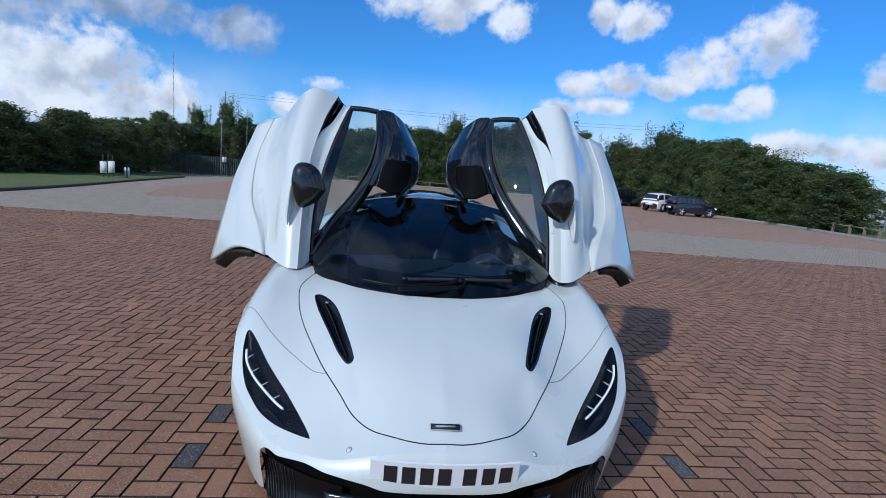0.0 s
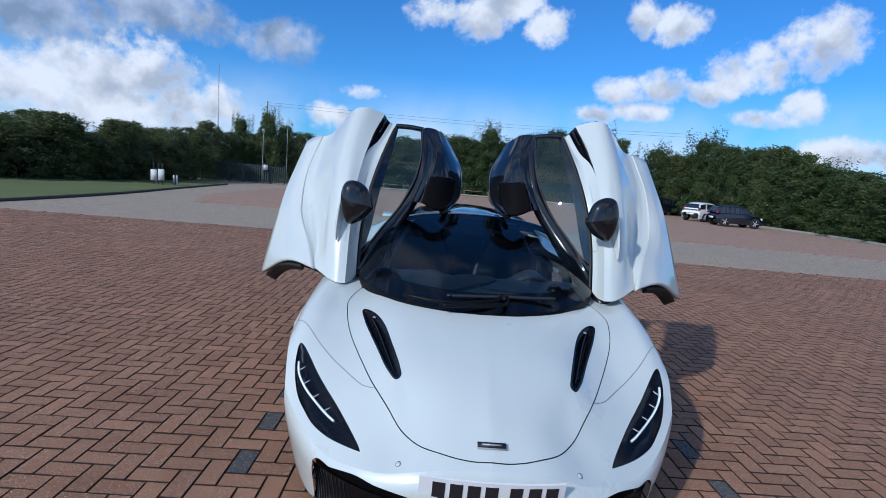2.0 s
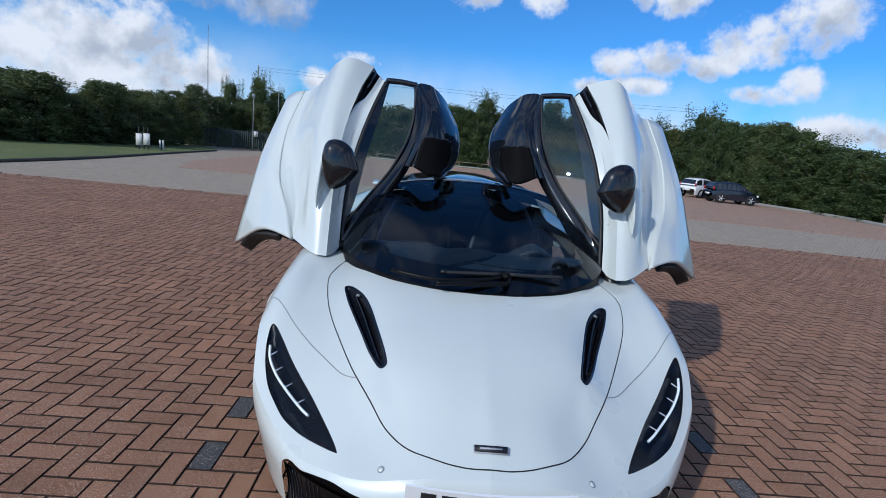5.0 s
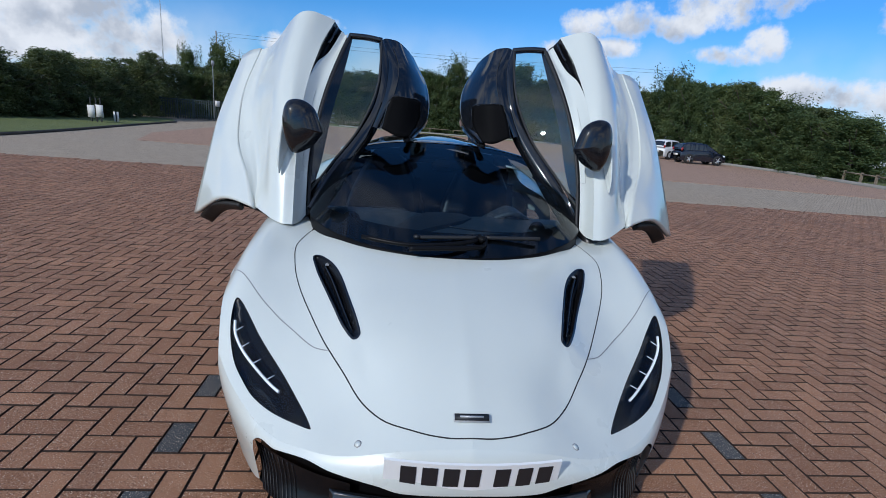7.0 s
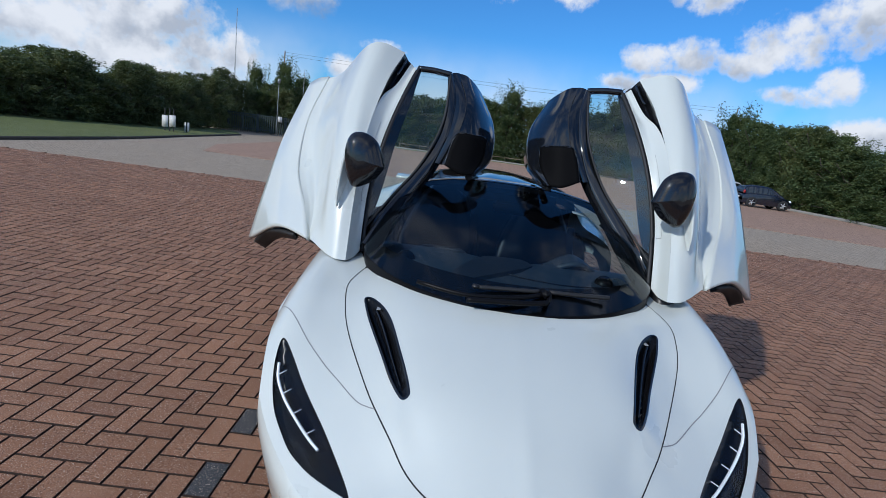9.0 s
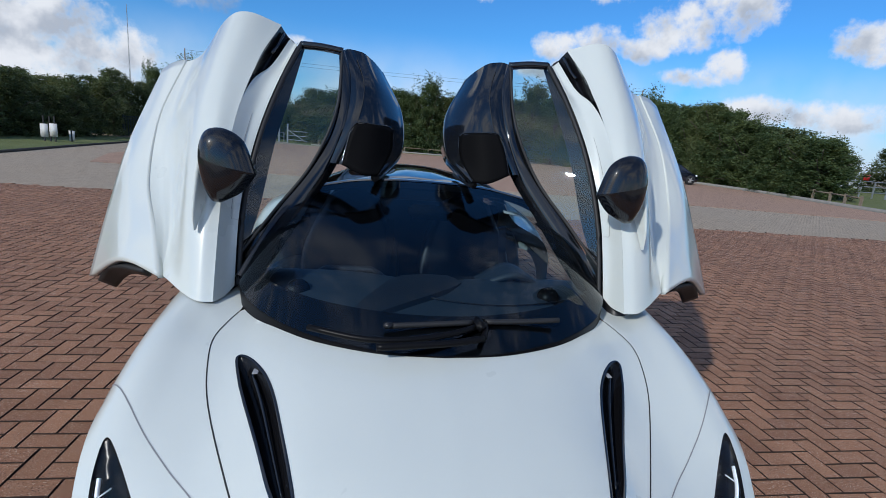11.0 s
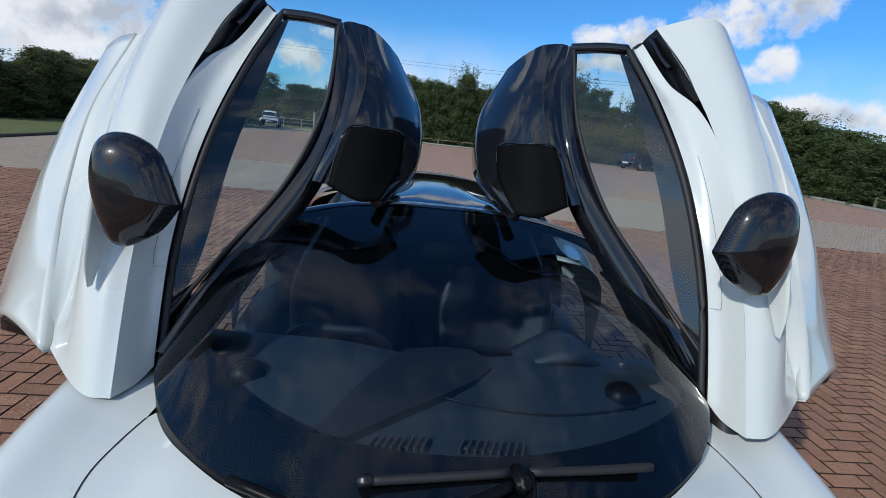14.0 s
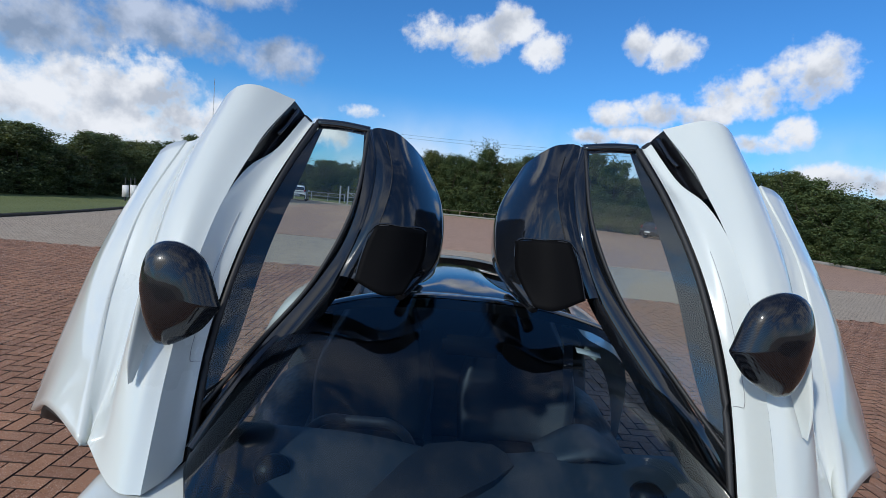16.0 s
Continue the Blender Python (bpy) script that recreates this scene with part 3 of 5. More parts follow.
    part("lens", plan_mesh(shell, [], lambda x, y: on_deck(x, y, -0.008), 0.03), M_LENS, lamp, "clear lamp lens").visible_shadow = False
    return w


for side in (1, -1):
    wing(side)

# nose: white band below the edge, black intakes, splitter


def nose_point(x, t, back=0.0):
    """t = 0 at the nose edge, 1 at the splitter."""
    z0 = deck(x, nose(x))
    z = z0 + (0.055 - z0) * t
    pull = 1 - 0.08 * t ** 1.3 * (abs(x) / HALF) ** 2
    return Vector((x * pull, nose(x) - (0.034 * (1 - 0.5 * (x / HALF) ** 2) + 0.008 * math.exp(-(x / 0.30) ** 4)) * (1 - (1 - min(t / 0.24, 1.0)) ** 2) + 0.06 * max(0.0, t - 0.35) - 0.05 * t * (abs(x) / HALF) ** 3 + back, z))


def white_to(x):
    """How far down the white paint reaches on the nose."""
    ax = abs(x)
    return hermite([0, 0.20, 0.28, 0.36, 0.42, 0.50, 0.60, 0.695, 0.715, HALF], [0.42, 0.38, 0.28, 0.19, 0.14, 0.08, 0.11, 0.26, 0.97, 1.0], ax)


bumper = bmesh.new()
rows = []
for i in range(241):
    x = -HALF + 2 * HALF * i / 240
    rows.append([nose_point(x, white_to(x) * k / 12) for k in range(13)])
grid_faces(bumper, rows)
bmesh.ops.recalc_face_normals(bumper, faces=bumper.faces[:])
bumper = part("front_bumper", bumper, M_WHITE, car)
bm = bmesh.new()
rows = []
for i in range(81):
    x = -0.72 + 1.44 * i / 80
    w0 = min(white_to(x), 0.34)
    rows.append([nose_point(x, w0 - 0.01)] + [nose_point(x, w0 + (1 - w0) * k / 6, 0.10 if k < 6 else 0.0) for k in range(7)])
grid_faces(bm, rows)
part("air_intake", bm, M_FRIT, bumper, "black carbon front air intake")
bm = loft([[(x, nose(x) + 0.02 - 0.03 * (1 - abs(x) / 0.8), 0.050) for x in (-0.66, -0.45, -0.2, 0.2, 0.45, 0.66)],
           [(x, nose(x) + 0.14, 0.058) for x in (-0.66, -0.45, -0.2, 0.2, 0.45, 0.66)]], 3, 60, thick=0.012)
part("splitter", bm, M_CARBON, bumper, "carbon fibre splitter")
for s in (1, -1):
    # carbon side curtain of the intake, ribbed upright
    top = [(s * 0.700, nose(0.70) + 0.030, 0.200), (s * 0.60, nose(0.60) + 0.028, 0.206), (s * 0.48, nose(0.48) + 0.032, 0.200), (s * 0.36, nose(0.36) + 0.045, 0.185)]
    low = [(s * 0.655, nose(0.66) - 0.005, 0.066), (s * 0.57, nose(0.57) - 0.012, 0.062), (s * 0.47, nose(0.47) + 0.004, 0.060), (s * 0.36, nose(0.36) + 0.028, 0.060)]
    curtain = part("intake_curtain", loft([top, [tuple((Vector(a) + Vector(b)) / 2 + Vector((0, 0.022, 0))) for a, b in zip(top, low)], low], 6, 30), M_SOCKET, bumper, "black ribbed side of the front intake")
    for k in range(9):
        f = 0.04 + 0.055 * k
        a, b = catmull(top, 41)[round(f * 40)], catmull(low, 41)[round(f * 40)]
        part("curtain_rib", tube([a + Vector((0, -0.002, -0.006)), (a + b) / 2 + Vector((0, 0.018, 0)), b + Vector((0, -0.002, 0.006))], 0.0014, 8, 5), M_DARK, curtain)
    part("intake_vane", loft([[(s * 0.16, nose(0.16) + 0.03, 0.165), (s * 0.30, nose(0.30) + 0.03, 0.170), (s * 0.42, nose(0.42) + 0.03, 0.165)], [(s * 0.16, nose(0.16) - 0.005, 0.120), (s * 0.30, nose(0.30) - 0.002, 0.118), (s * 0.42, nose(0.42) + 0.0, 0.112)]], 4, 14, thick=0.008), M_BLACK, bumper)
    c = on_deck(s * 0.340, 0.296)
    n = (on_deck(s * 0.35, 0.296) - on_deck(s * 0.33, 0.296)).cross(on_deck(s * 0.34, 0.306) - on_deck(s * 0.34, 0.286)).normalized() * s
    m = Matrix.Translation(c) @ n.to_track_quat("Z", "Y").to_matrix().to_4x4()
    bm = bmesh.new()
    bmesh.ops.create_cone(bm, cap_ends=True, segments=24, radius1=0.0095, radius2=0.0090, depth=0.003, matrix=m @ pose(0, 0, 0.0008))
    sensor = part("parking_sensor", bm, M_WHITE, bumper)
    bm = bmesh.new()
    bmesh.ops.create_cone(bm, cap_ends=True, segments=24, radius1=0.0115, radius2=0.0115, depth=0.002, matrix=m)
    part("sensor_gap", bm, M_FINESEAM, sensor)

# registration plate, bowed round the nose, with its characters as plain bars
def plate_patch(x0, x1, h0, h1, proud, thick):
    a = radians(12)

    def at(x, h, out):
        return (x, 0.186 + 0.34 * x * x - math.sin(a) * h - math.cos(a) * out, 0.317 + math.cos(a) * h - math.sin(a) * out)
    xs = [x0 + (x1 - x0) * k / 8 for k in range(9)]
    return loft([[at(x, h1, proud - thick) for x in xs], [at(x, h1, proud) for x in xs], [at(x, h0, proud) for x in xs], [at(x, h0, proud - thick) for x in xs]], 1, 9, straight=True)


plate = part("number_plate", plate_patch(-0.26, 0.26, -0.052, 0.052, 0.004, 0.008), M_PLATE, car, "white plate with black bars", smooth=False)
for cx in (-0.190, -0.128, -0.066, -0.004, 0.083, 0.150, 0.212):
    part("plate_bar", plate_patch(cx - 0.0225, cx + 0.0225, -0.036, 0.036, 0.0055, 0.003), M_INK, plate, smooth=False)

# badge
def badge_box(w, h, up, name, mat, parent):
    c = on_deck(0, 0.302, up)
    n = (on_deck(0.05, 0.302) - on_deck(-0.05, 0.302)).cross(on_deck(0, 0.325) - on_deck(0, 0.28)).normalized()
    m = Matrix.Translation(c) @ n.to_track_quat("Z", "Y").to_matrix().to_4x4()
    bm = box(w, h, 0.004, (0, 0, 0), 0.0015)
    bmesh.ops.transform(bm, matrix=m, verts=bm.verts[:])
    return part(name, bm, mat, parent)


b1 = badge_box(0.112, 0.026, 0.006, "badge", M_SILVER, bonnet)
badge_box(0.106, 0.021, 0.0085, "badge_face", M_INK, b1)
badge_box(0.074, 0.006, 0.0105, "badge_mark", M_SILVER, b1)

# windscreen, black surround, roof
FOOT3 = [(0.0, 1.0, 0.742), (0.2, 1.022, 0.747), (0.4, 1.10, 0.760), (0.56, 1.215, 0.785), (0.655, 1.345, 0.812), (0.682, 1.435, 0.832)]
HEAD3 = [(0.0, 1.905, 1.168), (0.15, 1.90, 1.166), (0.29, 1.88, 1.157), (0.40, 1.835, 1.140), (0.465, 1.79, 1.125), (0.505, 1.745, 1.108)]


def both(pts):
    return [(-x, y, z) for x, y, z in pts[:0:-1]] + list(pts)


def inset(a, b, f):
    return [tuple(Vector(p).lerp(Vector(q), f)) for p, q in zip(a, b)]


def screen_rows(f, lift=0.0):
    rows = inset(FOOT3, HEAD3, f)
    swell = 0.034 * math.sin(math.pi * f)
    return both([(x, y - 0.2 * swell, z + swell + lift) for x, y, z in rows])


bm = loft([screen_rows(f) for f in (0.0, 0.25, 0.5, 0.75, 1.0)], 8, 61)
screen = part("windscreen", bm, M_SCREEN, car, "tinted windscreen reflecting the sky")
screen.visible_shadow = False
# black border printed on the underside of the glass
bm = loft([screen_rows(f, -0.004) for f in (0.0, 0.05, 0.10, 0.15)], 4, 61)
part("screen_border", bm, M_FRIT, screen, "black border along the windscreen foot")
bm = loft([screen_rows(0.94, -0.004), screen_rows(1.0, -0.004)], 4, 61)
part("screen_border", bm, M_FRIT, screen)
for s in (1, -1):
    edge_f = [0.0, 0.2, 0.4, 0.6, 0.8, 1.0]
    rail = [Vector(screen_rows(f)[-1]) for f in edge_f]
    rail_in = [Vector(catmull(screen_rows(f, -0.007), 61)[k]) for f, k in zip(edge_f, (51, 51, 52, 53, 55, 57))]
    mid_in = [Vector(catmull(screen_rows(f, -0.007), 61)[58]) for f in edge_f]
    bm = loft([rail_in, mid_in, [p - Vector((0, 0, 0.007)) for p in rail]], 4, 24)
    if s < 0:
        flip_x(bm)
    part("screen_border", bm, M_FRIT, screen)
    roll = [p + Vector((0.014, 0.004, 0.002)) for p in rail]
    out = [p + Vector((0.040, 0.035, -0.050)) for p in rail]
    under = [p + Vector((0.010, 0.075, -0.085)) for p in rail]
    bm = loft([[p + Vector((-0.004, 0, 0.002)) for p in rail], roll, out, under], 6, 24)
    if s < 0:
        flip_x(bm)
    part("screen_pillar", bm, M_BLACK, car, "gloss black windscreen pillar")

# small white sticker inside the upper corner of the glass
bm = box(0.075, 0.028, 0.001)
bmesh.ops.transform(bm, matrix=Matrix.Translation((0.371, 1.719, 1.079)) @ Vector((0.12, -0.31, 0.94)).to_track_quat("Z", "Y").to_matrix().to_4x4() @ pose(0, 0, 0, 0, 0, -25), verts=bm.verts[:])
part("sticker", bm, M_BOARD, screen, "small white sticker")

# cowl panel in front of the glass, wipers
def cowl_rail(back, down):
    return both([(x, y + back, deck(x, y + back) - down) for x, y in SCREEN_FOOT])


part("cowl", loft([cowl_rail(-0.02, 0.012), cowl_rail(0.0, 0.008), [(x * 1.004, y + 0.006, z - 0.003) for x, y, z in both(FOOT3)]], 4, 61), M_FRIT, car, "black cowl panel below the windscreen")
ROOF_SIDE = [(0.36, 1.895, 1.152), (0.27, 1.97, 1.168), (0.16, 2.10, 1.182), (0.115, 2.28, 1.190), (0.105, 2.55, 1.188), (0.115, 2.85, 1.165)]
spine = [(0.0, 1.925, 1.172), (0, 2.0, 1.182), (0, 2.12, 1.190), (0, 2.3, 1.197), (0, 2.55, 1.195), (0, 2.85, 1.172)]
half_r = [(x * 0.55, y, z + 0.006) for x, y, z in ROOF_SIDE]
bm = loft([[(-x, y, z) for x, y, z in ROOF_SIDE], [(-x, y, z) for x, y, z in half_r], spine, half_r, ROOF_SIDE], 6, 30, thick=0.02)
roof = part("roof_spine", bm, M_BLACK, car, "gloss black roof spine between the door openings")
bm = loft([[(x, y, z + 0.002) for x, y, z in both(HEAD3)], [(x, y + 0.03, z + 0.008) for x, y, z in both(HEAD3)], [(x * 0.98, y + 0.075, z + 0.004) for x, y, z in both(HEAD3)], [(x * 0.97, y + 0.08, z - 0.03) for x, y, z in both(HEAD3)]], 4, 61)
part("roof_header", bm, M_BLACK, roof, "gloss black roof rail above the windscreen")
for s in (1, -1):
    # sunken tray beside the spine, where the door's roof section hinges
    bm = loft([[(s * 0.13, 2.04, 1.172), (s * 0.11, 2.30, 1.178), (s * 0.11, 2.62, 1.172)], [(s * 0.17, 2.05, 1.140), (s * 0.16, 2.30, 1.142), (s * 0.17, 2.62, 1.138)],
               [(s * 0.31, 2.03, 1.118), (s * 0.34, 2.30, 1.122), (s * 0.34, 2.62, 1.120)], [(s * 0.37, 1.98, 1.128), (s * 0.39, 2.30, 1.135), (s * 0.38, 2.62, 1.140)],
               [(s * 0.42, 1.97, 1.08), (s * 0.44, 2.30, 1.08), (s * 0.44, 2.62, 1.09)]], 5, 24)
    tray = part("hinge_tray", bm, M_DARK, roof, "black tray of the door hinge")
    part("tray_seal", tube([(s * 0.37, 1.985, 1.136), (s * 0.385, 2.30, 1.143), (s * 0.375, 2.62, 1.147)], 0.007, 20, 6), M_RUBBER, tray)
    part("hinge_bracket", box(0.05, 0.12, 0.03, (s * 0.20, 2.12, 1.150), 0.006), M_BLACK, tray)
bm = loft([[(-0.40, 2.86, 1.140), (-0.2, 2.87, 1.178), (0, 2.87, 1.190), (0.2, 2.87, 1.178), (0.40, 2.86, 1.140)], [(-0.41, 3.15, 1.11), (-0.2, 3.15, 1.16), (0, 3.15, 1.172), (0.2, 3.15, 1.16), (0.41, 3.15, 1.11)],
           [(-0.41, 3.5, 1.02), (-0.2, 3.5, 1.06), (0, 3.5, 1.07), (0.2, 3.5, 1.06), (0.41, 3.5, 1.02)]], 6, 30)
part("rear_roof_panel", bm, M_WHITE, car, "white panel behind the black roof")

def wiper(pts, r, name):
    w = part(name, tube([(p[0], p[1], p[2]) for p in pts], r, 16, 8), M_FRIT, car, "black wiper arm and blade")
    return w


w = wiper([(-0.40, 1.068, 0.795), (-0.24, 1.008, 0.788), (-0.11, 1.002, 0.790), (0.02, 1.035, 0.797), (0.11, 1.078, 0.806)], 0.010, "wiper")
part("wiper_blade", tube([(-0.163, 1.067, 0.806), (-0.03, 1.082, 0.809), (0.10, 1.097, 0.812)], 0.009, 12, 6), M_RUBBER, w)
part("wiper_tip", box(0.030, 0.020, 0.018, (-0.165, 1.066, 0.808), 0.004, rz=6), M_DARK, w)
part("wiper_pivot", box(0.030, 0.062, 0.030, (0.118, 1.083, 0.812), 0.007, rz=8), M_FRIT, w)
w = wiper([(-0.20, 0.972, 0.778), (-0.10, 0.978, 0.783), (0.02, 0.992, 0.787), (0.12, 1.02, 0.792)], 0.011, "wiper")
part("wiper_blade", tube([(0.14, 1.100, 0.814), (0.272, 1.114, 0.814), (0.396, 1.130, 0.816)], 0.009, 12, 6), M_RUBBER, w)
part("wiper_link", tube([(0.12, 1.02, 0.792), (0.135, 1.06, 0.80), (0.14, 1.10, 0.812)], 0.010, 8, 6), M_FRIT, w)

# cabin: floor tub, dash, seats, wheel, bulkhead, sills
tub = part("cabin_tub", box(1.25, 1.75, 0.06, (0, 2.15, 0.22), 0.02), M_TRIM, car, "dark cabin floor")
for s in (1, -1):
    part("door_sill", loft([[(s * 0.62, 1.50, 0.52), (s * 0.62, 2.2, 0.42), (s * 0.62, 3.0, 0.52)], [(s * 0.74, 1.48, 0.52), (s * 0.76, 2.2, 0.40), (s * 0.74, 3.0, 0.52)],
                            [(s * 0.90, 1.48, 0.40), (s * 0.92, 2.2, 0.30), (s * 0.92, 3.0, 0.40)], [(s * 0.93, 1.48, 0.16), (s * 0.94, 2.2, 0.14), (s * 0.94, 3.0, 0.16)]], 6, 20), M_DARK, car)
    part("seal", tube([(s * 0.70, 1.50, 0.80), (s * 0.86, 1.50, 0.78), (s * 0.88, 1.60, 0.60), (s * 0.84, 1.74, 0.40)], 0.014, 20, 8), M_RUBBER, car, "black door aperture seal")
dash = loft([[(-0.66, 1.40, 0.74), (-0.3, 1.20, 0.735), (0, 1.12, 0.73), (0.3, 1.20, 0.735), (0.66, 1.40, 0.74)],
             [(-0.66, 1.52, 0.80), (-0.3, 1.42, 0.80), (0, 1.38, 0.79), (0.3, 1.42, 0.80), (0.66, 1.52, 0.80)],
             [(-0.66, 1.66, 0.80), (-0.3, 1.62, 0.815), (0, 1.58, 0.80), (0.3, 1.62, 0.81), (0.66, 1.66, 0.80)],
             [(-0.66, 1.70, 0.62), (-0.3, 1.70, 0.62), (0, 1.66, 0.60), (0.3, 1.70, 0.62), (0.66, 1.70, 0.62)]], 6, 40)
dashboard = part("dashboard", dash, M_TRIM, car, "dark dashboard under the windscreen")
DASH_Y, DASH_Z = [1.10, 1.38, 1.60, 1.70], [0.728, 0.792, 0.803, 0.80]


def on_dash(x, y, up):
    return Vector((x, y, hermite(DASH_Y, DASH_Z, y - 0.28 * x * x) + up))


def dash_line(pts, r=0.0035):
    part("dash_seam", tube([on_dash(x, y, 0.006) for x, y in pts], r, 30, 6), M_DARK, dashboard)


dash_line([(0.0, 1.375), (0.10, 1.350), (0.224, 1.340), (0.34, 1.355), (0.449, 1.385), (0.56, 1.43)])
dash_line([(-0.42, 1.33), (-0.34, 1.26), (-0.28, 1.24), (-0.214, 1.262)])
# raised instrument panel over the middle of the dashboard
panel = [(-0.214, 1.235), (-0.10, 1.305), (0.004, 1.375), (0.075, 1.43), (0.133, 1.500), (0.120, 1.56), (0.09, 1.60), (0.0, 1.605), (-0.098, 1.575), (-0.16, 1.48), (-0.24, 1.34), (-0.285, 1.25), (-0.26, 1.228)]
bm = plan_mesh(panel, [], lambda x, y: on_dash(x, y, 0.020), 0.03)
low = [bm.verts.new(on_dash(*p, -0.010)) for p in panel]
high = [bm.verts.new(on_dash(*p, 0.020)) for p in panel]
for k in range(len(panel)):
    j = (k + 1) % len(panel)
    bm.faces.new((low[k], low[j], high[j], high[k]))
part("instrument_panel", bm, M_SEAT, dashboard, "dark raised instrument panel", smooth=False)
for x0, x1, n in ((-0.162, -0.050, 8), (0.028, 0.165, 9)):
    part("dash_grille", tube([on_dash(x0, 1.232, 0.004), on_dash((x0 + x1) / 2, 1.226, 0.004), on_dash(x1, 1.232, 0.004)], 0.006, 8, 6), M_DARK, dashboard)
    for k in range(n):
        x = x0 + (x1 - x0) * k / (n - 1)
        part("grille_slat", box(0.005, 0.040, 0.012, on_dash(x, 1.232, 0.008), 0, rz=-22), M_BELT, dashboard, smooth=False)
part("instrument_hood", loft([[(0.22, 1.56, 0.80), (0.36, 1.52, 0.86), (0.50, 1.58, 0.80)], [(0.22, 1.68, 0.80), (0.36, 1.68, 0.87), (0.50, 1.68, 0.80)]], 4, 12, thick=0.02), M_TRIM, dashboard)
bm = bmesh.new()
bmesh.ops.create_cone(bm, cap_ends=True, segments=24, radius1=0.046, radius2=0.040, depth=0.03, matrix=pose(-0.478, 1.43, 0.790, 62, 0, 18))
part("air_outlet", bm, M_FRIT, dashboard)
bm = bmesh.new()
bmesh.ops.create_cone(bm, cap_ends=True, segments=24, radius1=0.046, radius2=0.040, depth=0.03, matrix=pose(0.468, 1.43, 0.795, 62, 0, -18))
part("air_outlet", bm, M_FRIT, dashboard)
ring = [(-0.31 + 0.175 * math.cos(2 * math.pi * k / 24), 1.80 - 0.07 * max(-0.8, min(0.8, math.sin(2 * math.pi * k / 24))), 0.665 + 0.150 * max(-0.84, min(0.84, math.sin(2 * math.pi * k / 24)))) for k in range(25)]
wheel = part("steering_wheel", tube(ring, 0.016, 72, 8), M_SEAT, car, "dark steering wheel")
part("wheel_hub", box(0.16, 0.05, 0.09, (-0.31, 1.80, 0.665), 0.015), M_TRIM, wheel)
for k in (-1, 0, 1):
    part("wheel_spoke", tube([(-0.31, 1.80, 0.665), (-0.31 + 0.16 * k, 1.80, 0.665 - (0.12 if k == 0 else 0.0))], 0.014, 3, 6), M_TRIM, wheel)
for cx in (-0.33, 0.33):
    seat = part("seat", loft([[(cx - 0.24, 1.95, 0.46), (cx - 0.25, 2.2, 0.40), (cx - 0.25, 2.42, 0.40)], [(cx, 1.93, 0.44), (cx, 2.2, 0.36), (cx, 2.42, 0.36)],
                                   [(cx + 0.24, 1.95, 0.46), (cx + 0.25, 2.2, 0.40), (cx + 0.25, 2.42, 0.40)]], 8, 14, thick=0.10), M_SEAT, car, "dark leather bucket seat")
    part("backrest", loft([[(cx - 0.26, 2.40, 0.42), (cx - 0.27, 2.48, 0.70), (cx - 0.15, 2.58, 1.00)], [(cx - 0.1, 2.47, 0.42), (cx - 0.1, 2.55, 0.70), (cx - 0.08, 2.62, 1.03)],
                           [(cx + 0.1, 2.47, 0.42), (cx + 0.1, 2.55, 0.70), (cx + 0.08, 2.62, 1.03)], [(cx + 0.26, 2.40, 0.42), (cx + 0.27, 2.48, 0.70), (cx + 0.15, 2.58, 1.00)]], 5, 16, thick=0.07), M_SEAT, seat)
    part("headrest", box(0.22, 0.08, 0.15, (cx, 2.60, 1.03), 0.03), M_SEAT, seat)
    part("belt", loft([[(cx + 0.19, 2.46, 0.90), (cx + 0.20, 2.42, 0.70), (cx + 0.24, 2.37, 0.42)], [(cx + 0.235, 2.46, 0.90), (cx + 0.245, 2.42, 0.70), (cx + 0.285, 2.37, 0.42)]], 2, 10), M_BELT, seat, "grey seat belt")
    part("belt_label", box(0.026, 0.004, 0.022, (cx + 0.215, 2.445, 0.80), 0.001), M_YELLOW, seat, "small yellow warning label", smooth=False)
part("bulkhead", box(1.2, 0.06, 0.75, (0, 2.80, 0.60), 0.02), M_TRIM, car)
part("cabin_mirror", box(0.19, 0.03, 0.065, (0.02, 1.76, 1.055), 0.014), M_POCKET, car)

# rear body: white haunches and deck
for s in (1, -1):
    bm = loft([[(s * 0.385, 2.46, 1.150), (s * 0.40, 2.9, 1.130), (s * 0.41, 3.5, 1.02), (s * 0.38, 4.3, 0.89)],
               [(s * 0.52, 2.52, 1.075), (s * 0.56, 2.95, 1.060), (s * 0.64, 3.5, 0.95), (s * 0.60, 4.35, 0.87)],
               [(s * 0.66, 2.62, 0.90), (s * 0.86, 3.0, 0.88), (s * 0.88, 3.5, 0.88), (s * 0.80, 4.35, 0.82)],
               [(s * 0.95, 2.75, 0.70), (s * 0.97, 3.0, 0.74), (s * 0.97, 3.5, 0.76), (s * 0.88, 4.35, 0.70)],
               [(s * 0.95, 2.75, 0.20), (s * 0.96, 3.0, 0.55), (s * 0.96, 3.5, 0.55), (s * 0.88, 4.35, 0.25)]], 6, 30)
    part("rear_wing", bm, M_WHITE, car)
bm = loft([[(-0.41, 3.5, 1.015), (-0.40, 3.9, 0.94), (-0.38, 4.3, 0.88)], [(0, 3.5, 1.065), (0, 3.9, 0.96), (0, 4.3, 0.89)], [(0.41, 3.5, 1.015), (0.40, 3.9, 0.94), (0.38, 4.3, 0.88)]], 8, 24)
part("engine_cover", bm, M_BLACK, car)
